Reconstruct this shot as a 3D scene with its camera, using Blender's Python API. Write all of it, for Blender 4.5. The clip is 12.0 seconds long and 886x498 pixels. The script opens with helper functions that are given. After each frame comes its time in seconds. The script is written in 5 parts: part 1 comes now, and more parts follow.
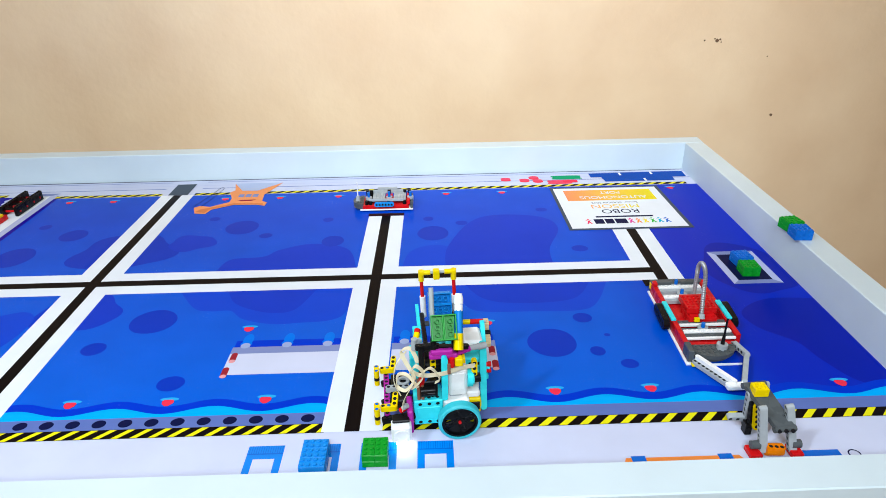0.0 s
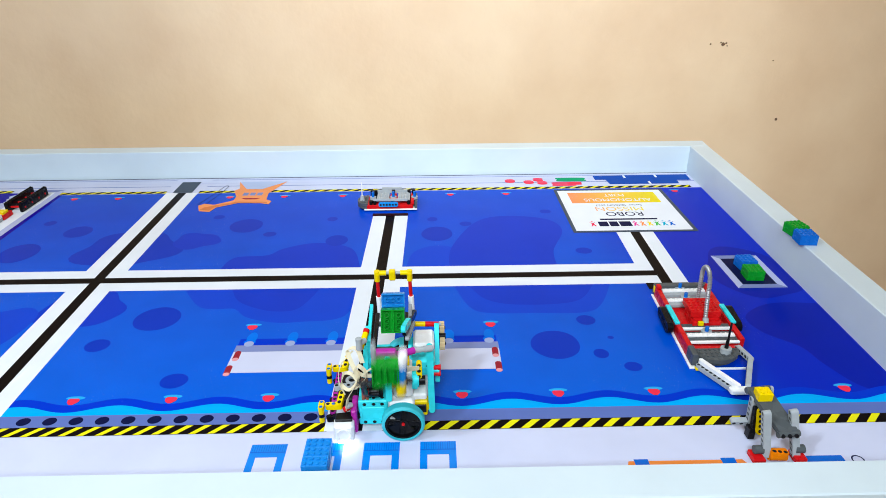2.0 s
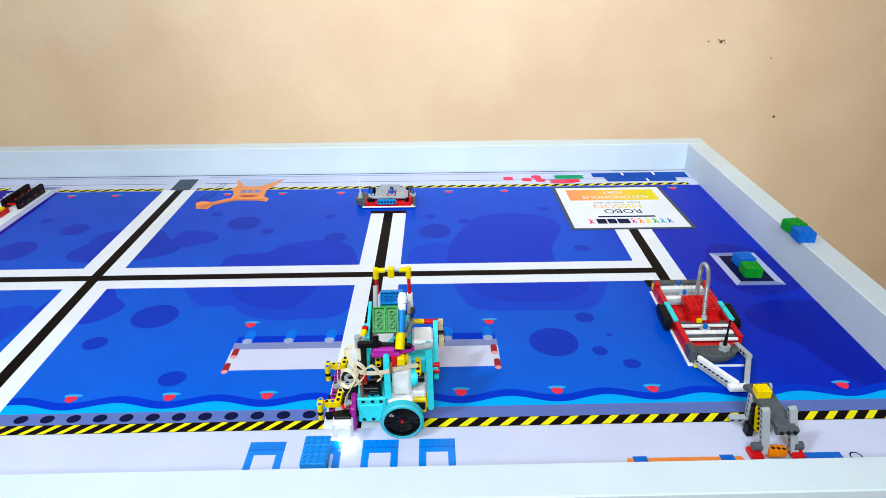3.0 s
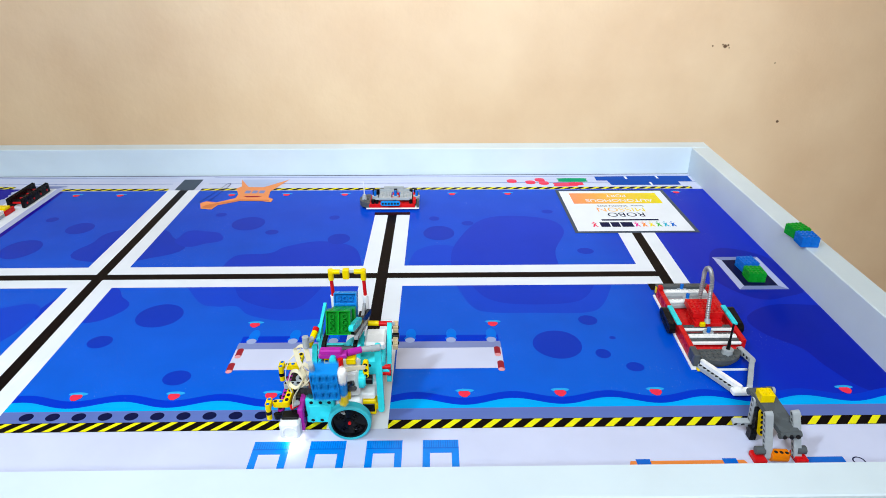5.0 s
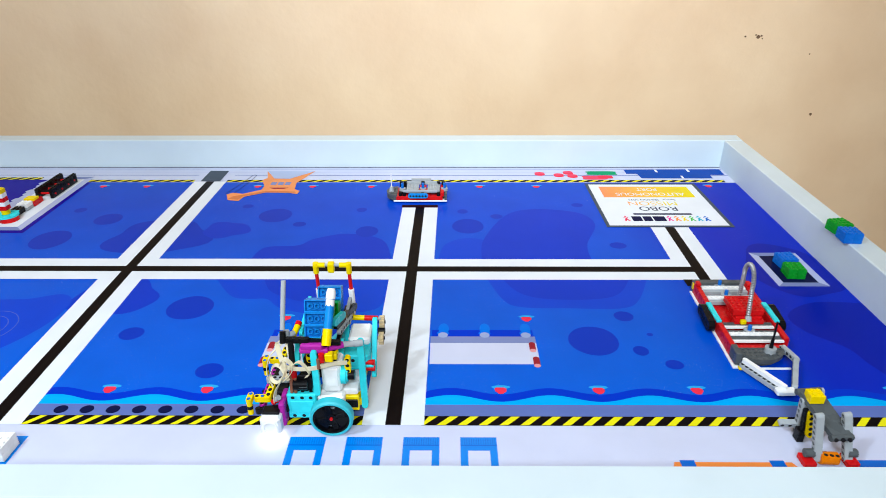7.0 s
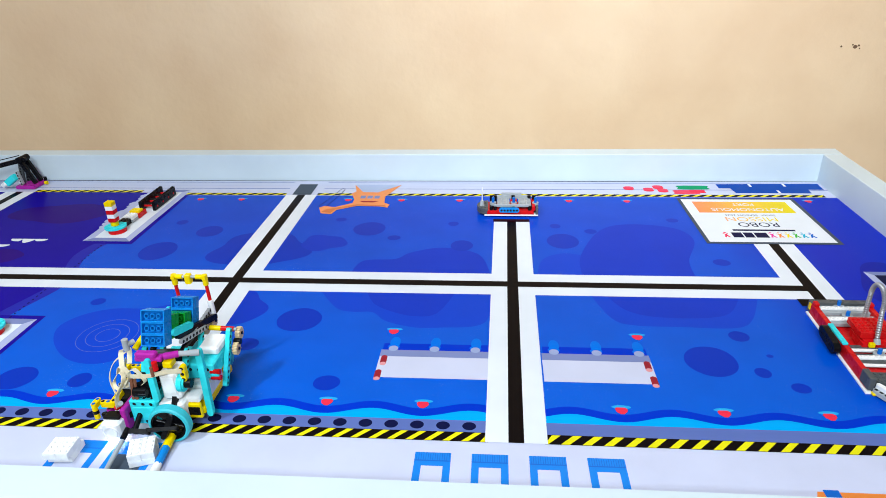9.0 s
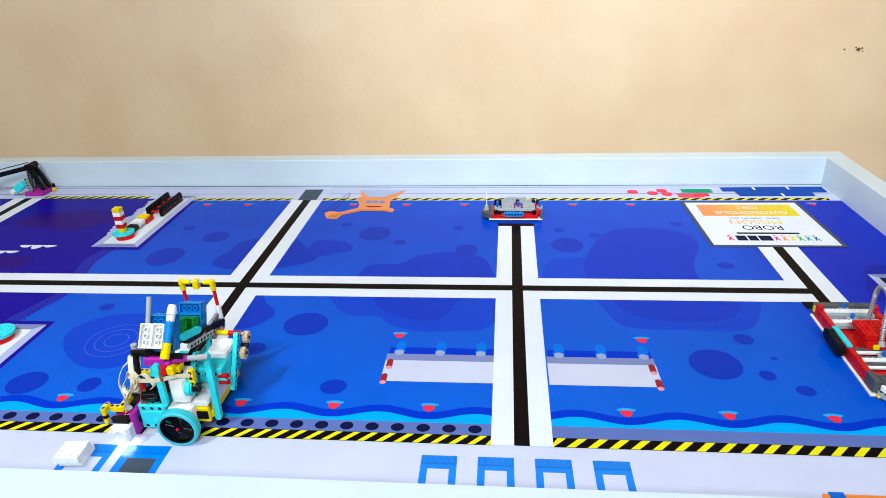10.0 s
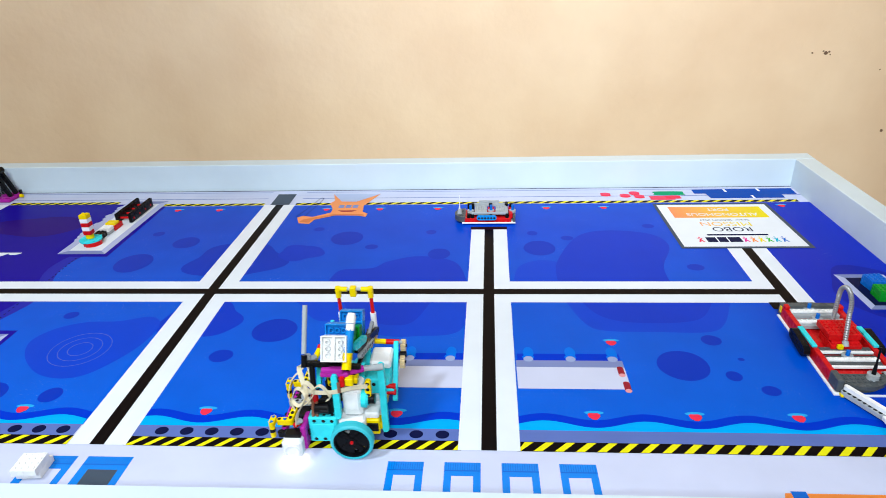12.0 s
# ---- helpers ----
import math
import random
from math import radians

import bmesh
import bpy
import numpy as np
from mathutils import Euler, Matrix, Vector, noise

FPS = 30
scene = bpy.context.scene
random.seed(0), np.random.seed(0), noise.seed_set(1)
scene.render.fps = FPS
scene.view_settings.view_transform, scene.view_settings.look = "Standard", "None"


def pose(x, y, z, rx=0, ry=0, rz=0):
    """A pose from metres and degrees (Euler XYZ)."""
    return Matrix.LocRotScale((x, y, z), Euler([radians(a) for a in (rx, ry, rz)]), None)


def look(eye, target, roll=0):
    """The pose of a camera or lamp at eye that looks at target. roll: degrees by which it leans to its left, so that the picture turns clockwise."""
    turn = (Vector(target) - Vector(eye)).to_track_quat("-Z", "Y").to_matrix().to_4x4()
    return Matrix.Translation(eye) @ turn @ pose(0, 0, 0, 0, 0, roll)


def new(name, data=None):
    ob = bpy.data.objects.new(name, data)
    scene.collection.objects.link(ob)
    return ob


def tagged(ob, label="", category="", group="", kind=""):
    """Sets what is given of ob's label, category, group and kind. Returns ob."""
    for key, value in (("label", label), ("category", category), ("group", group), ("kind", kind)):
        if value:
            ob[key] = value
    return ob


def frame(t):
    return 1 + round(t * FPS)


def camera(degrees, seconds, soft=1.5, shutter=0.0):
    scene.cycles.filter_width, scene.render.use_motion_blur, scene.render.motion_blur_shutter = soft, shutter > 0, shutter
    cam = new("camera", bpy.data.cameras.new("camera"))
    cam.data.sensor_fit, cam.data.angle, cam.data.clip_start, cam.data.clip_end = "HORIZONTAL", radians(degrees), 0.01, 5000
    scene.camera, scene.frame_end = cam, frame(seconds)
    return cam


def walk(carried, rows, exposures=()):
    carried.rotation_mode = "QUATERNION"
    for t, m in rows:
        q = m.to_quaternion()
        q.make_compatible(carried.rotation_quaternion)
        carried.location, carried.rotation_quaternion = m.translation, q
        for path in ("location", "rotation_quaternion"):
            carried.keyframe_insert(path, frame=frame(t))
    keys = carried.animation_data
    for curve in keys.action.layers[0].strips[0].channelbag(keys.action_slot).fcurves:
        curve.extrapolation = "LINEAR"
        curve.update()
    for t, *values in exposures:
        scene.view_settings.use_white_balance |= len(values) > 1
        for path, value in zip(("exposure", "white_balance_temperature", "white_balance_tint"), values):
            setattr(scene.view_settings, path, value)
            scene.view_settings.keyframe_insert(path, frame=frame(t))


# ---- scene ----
cam = camera(69.2, 12.0, soft=0.6, shutter=0.4)
PATH = [
    (0, (-0.699, -0.532, 0.598), (-0.665, 1.261, -0.287), -1.0),
    (0.5, (-0.702, -0.533, 0.599), (-0.677, 1.264, -0.28), -0.7),
    (1, (-0.704, -0.533, 0.599), (-0.679, 1.265, -0.277), -0.6),
    (1.5, (-0.705, -0.533, 0.599), (-0.678, 1.263, -0.281), -0.4),
    (2, (-0.703, -0.532, 0.598), (-0.675, 1.262, -0.285), -0.4),
    (2.5, (-0.703, -0.532, 0.598), (-0.67, 1.262, -0.286), -0.4),
    (3, (-0.705, -0.531, 0.597), (-0.669, 1.26, -0.293), -0.3),
    (5, (-0.71, -0.534, 0.598), (-0.678, 1.26, -0.286), 0.1),
    (5.5, (-0.709, -0.53, 0.598), (-0.675, 1.261, -0.292), 0.2),
    (6, (-0.712, -0.526, 0.596), (-0.684, 1.261, -0.303), 0.2),
    (6.5, (-0.722, -0.521, 0.594), (-0.692, 1.268, -0.3), 0.2),
    (7, (-0.742, -0.517, 0.591), (-0.754, 1.267, -0.313), -0.1),
    (7.5, (-0.776, -0.517, 0.592), (-0.827, 1.272, -0.301), -0.6),
    (7.7, (-0.794, -0.518, 0.595), (-0.874, 1.269, -0.297), -0.8),
    (9.3, (-0.848, -0.517, 0.598), (-1.007, 1.279, -0.268), -1.6),
    (9.5, (-0.849, -0.521, 0.598), (-1.008, 1.276, -0.266), -1.7),
    (10, (-0.846, -0.524, 0.602), (-1.017, 1.274, -0.257), -2.0),
    (10.5, (-0.841, -0.525, 0.602), (-1.0, 1.281, -0.243), -2.1),
    (11, (-0.839, -0.521, 0.603), (-0.991, 1.285, -0.243), -1.9),
    (11.5, (-0.836, -0.519, 0.602), (-0.984, 1.287, -0.245), -1.7),
    (12, (-0.822, -0.518, 0.6), (-0.942, 1.288, -0.25), -1.8),
]
walk(cam, [(t, look(eye, target, roll)) for t, eye, target, roll in PATH])

# ---- light ----
world = bpy.data.worlds.new("room_world")
scene.world = world
world.use_nodes = True
world.node_tree.nodes["Background"].inputs[0].default_value = (0.9, 0.95, 1.0, 1)
world.node_tree.nodes["Background"].inputs[1].default_value = 0.3
scene.view_settings.exposure = 0.0


def area_lamp(name, eye, target, sx, sy, watts, colour):
    data = bpy.data.lights.new(name, "AREA")
    data.shape, data.size, data.size_y, data.energy, data.color = "RECTANGLE", sx, sy, watts, colour
    lamp = new(name, data)
    lamp.matrix_world = look(eye, target)
    return lamp


area_lamp("tube_lamp_light", (-1.95, -0.65, 1.95), (-0.9, 0.4, 0.0), 0.12, 0.40, 36, (0.78, 0.90, 1.0))
# added fill that brightens the robot's front; stands for no known lamp
area_lamp("front_fill_light", (-0.78, -1.70, 1.78), (-0.82, 0.4, 0.0), 0.9, 0.4, 57, (0.78, 0.90, 1.0))
# added spot that shapes the glow on the north wall; no such lamp known
spot = bpy.data.lights.new("wall_glow_spot", "SPOT")
spot.energy, spot.color, spot.spot_size, spot.spot_blend, spot.shadow_soft_size = 205, (0.86, 0.93, 1.0), radians(52), 1.0, 0.10
new("wall_glow_spot", spot).matrix_world = look((-0.60, -0.75, 1.95), (-0.46, 1.50, 0.40))

# ---- materials ----


def mat(name, colour, rough=0.5, metal=0.0, grain=0.06, scale=40.0, bump=0.05, bump_scale=400.0, coat=0.0, second=None, spec=0.5):
    """A surface with variation at two scales and a fine relief."""
    m = bpy.data.materials.new(name)
    m.use_nodes = True
    nt = m.node_tree
    b = nt.nodes["Principled BSDF"]
    b.inputs["Roughness"].default_value = rough
    b.inputs["Metallic"].default_value = metal
    b.inputs["Specular IOR Level"].default_value = spec
    b.inputs["Coat Weight"].default_value = coat
    tc = nt.nodes.new("ShaderNodeTexCoord")
    n1, n2 = nt.nodes.new("ShaderNodeTexNoise"), nt.nodes.new("ShaderNodeTexNoise")
    n1.inputs["Scale"].default_value, n2.inputs["Scale"].default_value = scale, bump_scale
    n1.inputs["Detail"].default_value = 5
    nt.links.new(tc.outputs["Object"], n1.inputs["Vector"])
    nt.links.new(tc.outputs["Object"], n2.inputs["Vector"])
    ramp = nt.nodes.new("ShaderNodeValToRGB")
    dark = second or tuple(c * (1 - 2 * grain) for c in colour)
    ramp.color_ramp.elements[0].color, ramp.color_ramp.elements[1].color = (*dark, 1), (*colour, 1)
    ramp.color_ramp.elements[0].position, ramp.color_ramp.elements[1].position = 0.3, 0.65
    nt.links.new(n1.outputs["Fac"], ramp.inputs["Fac"])
    nt.links.new(ramp.outputs["Color"], b.inputs["Base Color"])
    rr = nt.nodes.new("ShaderNodeMapRange")
    rr.inputs["To Min"].default_value, rr.inputs["To Max"].default_value = max(0.03, rough - 0.07), min(1, rough + 0.07)
    nt.links.new(n1.outputs["Fac"], rr.inputs["Value"])
    nt.links.new(rr.outputs["Result"], b.inputs["Roughness"])
    bp = nt.nodes.new("ShaderNodeBump")
    bp.inputs["Strength"].default_value, bp.inputs["Distance"].default_value = bump, 0.002
    nt.links.new(n2.outputs["Fac"], bp.inputs["Height"])
    nt.links.new(bp.outputs["Normal"], b.inputs["Normal"])
    return m


def glow(name, colour, strength):
    m = mat(name, colour, 0.4)
    b = m.node_tree.nodes["Principled BSDF"]
    b.inputs["Emission Color"].default_value, b.inputs["Emission Strength"].default_value = (*colour, 1), strength
    return m


def blend_print(name, c0, c1, axis, lo, hi, rough=0.24, side=None):
    """Printed vinyl whose ink runs from one colour to another along an axis of the sheet."""
    m = mat(name, c0, rough, grain=0.03, scale=9, bump=0.03, bump_scale=900, spec=0.045)
    nt = m.node_tree
    tc = nt.nodes.new("ShaderNodeTexCoord")
    sep = nt.nodes.new("ShaderNodeSeparateXYZ")
    rng = nt.nodes.new("ShaderNodeMapRange")
    rng.inputs["From Min"].default_value, rng.inputs["From Max"].default_value = lo, hi
    rmp = nt.nodes.new("ShaderNodeValToRGB")
    rmp.color_ramp.elements[0].color, rmp.color_ramp.elements[1].color = (*c0, 1), (*c1, 1)
    nt.links.new(tc.outputs["Object"], sep.inputs[0])
    nt.links.new(sep.outputs[axis], rng.inputs["Value"])
    nt.links.new(rng.outputs["Result"], rmp.inputs["Fac"])
    mix = nt.nodes.new("ShaderNodeMix")
    mix.data_type, mix.blend_type = "RGBA", "MULTIPLY"
    mix.inputs["Factor"].default_value = 0.5
    noise_tex = nt.nodes.new("ShaderNodeTexNoise")
    noise_tex.inputs["Scale"].default_value = 14
    lift = nt.nodes.new("ShaderNodeMapRange")
    lift.inputs["To Min"].default_value, lift.inputs["To Max"].default_value = 0.7, 1.1
    nt.links.new(tc.outputs["Object"], noise_tex.inputs["Vector"])
    nt.links.new(noise_tex.outputs["Fac"], lift.inputs["Value"])
    nt.links.new(rmp.outputs["Color"], mix.inputs["A"])
    nt.links.new(lift.outputs["Result"], mix.inputs["B"])
    tone = mix.outputs["Result"]
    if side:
        # the colour deepens towards the sheet's right-hand border
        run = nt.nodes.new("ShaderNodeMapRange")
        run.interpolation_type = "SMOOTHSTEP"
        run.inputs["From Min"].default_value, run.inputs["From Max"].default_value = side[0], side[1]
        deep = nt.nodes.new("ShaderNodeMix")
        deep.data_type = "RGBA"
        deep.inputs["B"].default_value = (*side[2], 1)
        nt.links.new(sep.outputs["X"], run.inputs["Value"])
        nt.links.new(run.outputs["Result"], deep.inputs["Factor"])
        nt.links.new(tone, deep.inputs["A"])
        tone = deep.outputs["Result"]
    # pale dust specks and scuffs in patches
    speck, patch = nt.nodes.new("ShaderNodeTexNoise"), nt.nodes.new("ShaderNodeTexNoise")
    speck.inputs["Scale"].default_value, patch.inputs["Scale"].default_value = 520, 7
    cut, area = nt.nodes.new("ShaderNodeMapRange"), nt.nodes.new("ShaderNodeMapRange")
    cut.inputs["From Min"].default_value, cut.inputs["From Max"].default_value = 0.68, 0.76
    area.inputs["From Min"].default_value, area.inputs["From Max"].default_value = 0.49, 0.66
    both = nt.nodes.new("ShaderNodeMath")
    both.operation = "MULTIPLY"
    for tex, r in ((speck, cut), (patch, area)):
        nt.links.new(tc.outputs["Object"], tex.inputs["Vector"])
        nt.links.new(tex.outputs["Fac"], r.inputs["Value"])
    nt.links.new(cut.outputs["Result"], both.inputs[0])
    nt.links.new(area.outputs["Result"], both.inputs[1])
    dust = nt.nodes.new("ShaderNodeMix")
    dust.data_type = "RGBA"
    dust.inputs["B"].default_value = (0.35, 0.45, 0.75, 1)
    nt.links.new(both.outputs[0], dust.inputs["Factor"])
    nt.links.new(tone, dust.inputs["A"])
    nt.links.new(dust.outputs["Result"], nt.nodes["Principled BSDF"].inputs["Base Color"])
    return m


def ink(name, colour, rough=0.24, spec=0.02):
    return mat(name, colour, rough, grain=0.03, scale=12, bump=0.03, bump_scale=900, spec=spec)


def plastic(name, colour, rough=0.27):
    return mat(name, colour, rough, grain=0.05, scale=60, bump=0.02, bump_scale=500, spec=0.11)


M_WALL = mat("cream_wall_paint", (0.80, 0.605, 0.40), 0.75, grain=0.06, scale=3.5, bump=0.55, bump_scale=42, second=(0.72, 0.515, 0.325))
M_CEIL = mat("ceiling_paint", (0.8, 0.79, 0.76), 0.9)
M_FLOOR = mat("floor_tile", (0.45, 0.40, 0.34), 0.4, grain=0.1, scale=6)
M_RAIL = mat("white_rail_paint", (0.60, 0.70, 0.75), 0.42, grain=0.04, scale=7, bump=0.12, bump_scale=60)
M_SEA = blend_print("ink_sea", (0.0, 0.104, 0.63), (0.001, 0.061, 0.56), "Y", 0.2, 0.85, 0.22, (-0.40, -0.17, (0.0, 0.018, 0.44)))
M_SEA_DARK = ink("ink_sea_dark", (0.001, 0.050, 0.55), 0.22, 0.045)
M_SEA_MID = ink("ink_sea_mid", (0.001, 0.035, 0.49), 0.22, 0.045)
M_SEA_DEEP = ink("ink_sea_deep", (0.0, 0.032, 0.44), 0.22, 0.045)
M_VIOLET = ink("ink_violet", (0.010, 0.004, 0.29))
M_WAVE = ink("ink_wave_blue", (0.0, 0.032, 0.52))
M_CYAN = ink("ink_cyan", (0.0, 0.36, 0.82))
M_SHEET = ink("ink_white", (0.56, 0.59, 0.76), 0.2, 0.2)
M_LINE_WHITE = ink("ink_line_white", (0.74, 0.78, 0.84))
M_LINE_BLACK = ink("ink_black", (0.006, 0.004, 0.004))
M_LILAC = ink("ink_lilac", (0.105, 0.155, 0.42))
M_PALE = ink("ink_pale_lilac", (0.42, 0.46, 0.68))
M_YELLOW_INK = ink("ink_yellow", (0.76, 0.70, 0.01))
M_RED_INK = ink("ink_red", (0.80, 0.03, 0.07))
M_DKRED = ink("ink_dark_red", (0.30, 0.02, 0.03))
M_PINK = ink("ink_pink", (0.72, 0.30, 0.32))
M_HALO = ink("ink_halo", (0.02, 0.36, 0.72))
M_GREY_INK = ink("ink_grey", (0.20, 0.24, 0.46))
M_PILE = ink("ink_pile", (0.30, 0.36, 0.58))
M_PILE_GLOW = ink("ink_pile_glow", (0.0, 0.15, 0.70))
M_DOCK = ink("ink_dock", (0.0, 0.055, 0.36))
M_CARGO = ink("ink_cargo_red", (0.78, 0.06, 0.12))
M_TUG = ink("ink_tug", (0.80, 0.29, 0.10))
M_TUG_SHADE = ink("ink_tug_shade", (0.62, 0.19, 0.06))
M_COAST = ink("ink_coast_violet", (0.018, 0.022, 0.36))
M_UBLUE = ink("ink_u_blue", (0.0, 0.20, 0.70), 0.16, 0.25)
M_UBLUE2 = ink("ink_u_blue_dark", (0.0, 0.12, 0.56), 0.16, 0.25)
M_SLATE = ink("ink_slate", (0.06, 0.08, 0.11))
M_ORANGE_INK = ink("ink_orange", (0.80, 0.24, 0.05))
M_GREEN_INK = ink("ink_green", (0.0, 0.30, 0.12))
M_NAVY = ink("ink_navy", (0.005, 0.008, 0.05))
M_BAND = blend_print("ink_orange_yellow", (0.85, 0.28, 0.10), (0.80, 0.66, 0.0), "X", -0.36, -0.15)
M_WORD = blend_print("ink_word", (0.80, 0.68, 0.02), (0.85, 0.35, 0.12), "X", -0.22, -0.32)

P_RED = plastic("plastic_red", (0.62, 0.008, 0.010))
P_GREEN = plastic("plastic_green", (0.004, 0.29, 0.020))
P_BLUE = plastic("plastic_blue", (0.004, 0.14, 0.58))
P_AZURE = plastic("plastic_azure", (0.006, 0.23, 0.66))
P_RIM = mat("rim_black", (0.003, 0.003, 0.004), 0.16, grain=0.05, scale=60, bump=0.02, bump_scale=500, spec=0.10)
P_YELLOW = plastic("plastic_yellow", (0.88, 0.64, 0.0))
P_WHITE = plastic("plastic_white", (0.90, 0.90, 0.89))
P_BLACK = plastic("plastic_black", (0.006, 0.006, 0.007))
P_GREY = plastic("plastic_light_grey", (0.38, 0.41, 0.43))
P_DKGREY = plastic("plastic_dark_grey", (0.085, 0.095, 0.10))
P_TEAL = plastic("plastic_teal", (0.035, 0.70, 0.76))
P_MAGENTA = plastic("plastic_magenta", (0.42, 0.02, 0.32))
P_TAN = plastic("plastic_tan", (0.66, 0.50, 0.28))
P_BAND = mat("rubber_cream", (0.74, 0.66, 0.46), 0.6, bump=0.1)
P_TYRE = mat("rubber_teal", (0.03, 0.50, 0.58), 0.55, bump=0.15, bump_scale=900)
P_ORANGE = plastic("plastic_orange", (0.80, 0.20, 0.0))
P_BROWN = plastic("plastic_brown", (0.25, 0.10, 0.06))
P_HOSE = mat("metallic_hose", (0.40, 0.40, 0.41), 0.45, metal=0.6, bump=0.05)
M_LED = glow("led_glow", (1.0, 0.96, 0.9), 13.0)

# ---- mesh helpers ----


class Shape:
    """Collects solids into one mesh, with a slot for each material."""

    def __init__(self, at=(0, 0, 0)):
        self.bm, self.mats, self.o = bmesh.new(), [], Vector(at)

    def slot(self, m):
        if m not in self.mats:
            self.mats.append(m)
        return self.mats.index(m)

    def faces(self, verts, loops, m, smooth=False):
        k = self.slot(m)
        vs = [self.bm.verts.new(Vector(v) - self.o) for v in verts]
        for lp in loops:
            try:
                f = self.bm.faces.new([vs[i] for i in lp])
                f.material_index, f.smooth = k, smooth
            except ValueError:
                pass
        return self

    def box(self, lo, hi, m, bevel=0.0004, turn=None, pivot=None):
        """A box with chamfered edges."""
        c = [(a + b) / 2 for a, b in zip(lo, hi)]
        h = [max(abs(b - a) / 2, 1e-5) for a, b in zip(lo, hi)]
        e = min(bevel, min(h) * 0.45)
        out, loops, ids = [], [], {}
        for sx in (-1, 1):
            for sy in (-1, 1):
                for sz in (-1, 1):
                    for ax in range(3):
                        s = (sx, sy, sz)
                        ids[(s, ax)] = len(out)
                        out.append([c[i] + s[i] * (h[i] - (0 if i == ax else e)) for i in range(3)])
        for ax in range(3):
            u, v = [i for i in range(3) if i != ax]
            for sg in (-1, 1):
                lp = []
                for a, b in ((-1, -1), (1, -1), (1, 1), (-1, 1)):
                    s = [0, 0, 0]
                    s[ax], s[u], s[v] = sg, a, b
                    lp.append(ids[(tuple(s), ax)])
                loops.append(lp)
            for a in (-1, 1):
                for b in (-1, 1):
                    s0, s1 = [0, 0, 0], [0, 0, 0]
                    s0[ax], s1[ax] = -1, 1
                    for s in (s0, s1):
                        s[u], s[v] = a, b
                    loops.append([ids[(tuple(s0), u)], ids[(tuple(s1), u)], ids[(tuple(s1), v)], ids[(tuple(s0), v)]])
        for s in [(a, b, d) for a in (-1, 1) for b in (-1, 1) for d in (-1, 1)]:
            loops.append([ids[(s, 0)], ids[(s, 1)], ids[(s, 2)]])
        if turn is not None:
            p = Vector(pivot if pivot else c)
            out = [p + turn @ (Vector(q) - p) for q in out]
        return self.faces(out, loops, m)

    def rod(self, a, b, r, m, seg=14, r2=None, caps=True):
        """A round rod or cone from a to b."""
        a, b = Vector(a), Vector(b)
        r2 = r if r2 is None else r2
        w = (b - a).normalized()
        u = w.orthogonal().normalized()
        v = w.cross(u)
        ring = [(math.cos(2 * math.pi * i / seg), math.sin(2 * math.pi * i / seg)) for i in range(seg)]
        vs = [a + (u * x + v * y) * r for x, y in ring] + [b + (u * x + v * y) * r2 for x, y in ring]
        k = self.slot(m)
        bv = [self.bm.verts.new(p - self.o) for p in vs]
        for i in range(seg):
            f = self.bm.faces.new((bv[i], bv[(i + 1) % seg], bv[seg + (i + 1) % seg], bv[seg + i]))
            f.material_index, f.smooth = k, True
        if caps:
            for lp in (bv[:seg][::-1], bv[seg:]):
                f = self.bm.faces.new([self.bm.verts.new(q.co) for q in lp])
                f.material_index = k
        return self

    def ring(self, a, b, r_out, r_in, m, seg=32, soft=0.0):
        """A hollow ring from a to b, its outer corners rounded by soft."""
        a, b = Vector(a), Vector(b)
        w = (b - a).normalized()
        u = w.orthogonal().normalized()
        v = w.cross(u)
        d = (b - a).length
        prof = [(r_in, 0), (r_out - soft, 0), (r_out, soft), (r_out, d - soft), (r_out - soft, d), (r_in, d)]
        n = len(prof)
        vs, loops = [], []
        for i in range(seg):
            x, y = math.cos(2 * math.pi * i / seg), math.sin(2 * math.pi * i / seg)
            for r, z in prof:
                vs.append(a + w * z + (u * x + v * y) * r)
        for i in range(seg):
            j = (i + 1) % seg
            for k in range(n):
                l = (k + 1) % n
                loops.append((i * n + k, j * n + k, j * n + l, i * n + l))
        return self.faces(vs, loops, m)

    def beam(self, a, b, normal, m, w=0.0074, d=0.0074, holes=True, dark=None):
        """A round-ended perforated bar from hole centre a to hole centre b; normal is the way of its holes. Shade in
        the holes is painted: dark discs on the face.
        """
        a, b, n = Vector(a), Vector(b), Vector(normal).normalized()
        u = (b - a).normalized()
        n = (n - u * n.dot(u)).normalized()
        v = n.cross(u)
        out = []
        for i in range(7):
            t = -math.pi / 2 + math.pi * i / 6
            out.append(b + (u * math.cos(t) + v * math.sin(t)) * w / 2)
        for i in range(7):
            t = math.pi / 2 + math.pi * i / 6
            out.append(a + (u * math.cos(t) + v * math.sin(t)) * w / 2)
        k = len(out)
        vs = [p + n * d / 2 for p in out] + [p - n * d / 2 for p in out]
        loops = [list(range(k)), list(range(2 * k - 1, k - 1, -1))] + [(i, k + i, k + (i + 1) % k, (i + 1) % k) for i in range(k)]
        self.faces(vs, loops, m)
        if holes:
            cnt = max(1, round((b - a).length / 0.008))
            for i in range(cnt + 1):
                p = a.lerp(b, i / cnt)
                for s in (1, -1):
                    q = p + n * s * d / 2
                    self.ring(q - n * s * 0.0002, q + n * s * 0.0003, 0.0032, 0.0026, m, 12)
                    self.rod(q, q + n * s * 0.0001, 0.0025, dark or P_SHADE, 12)
        return self

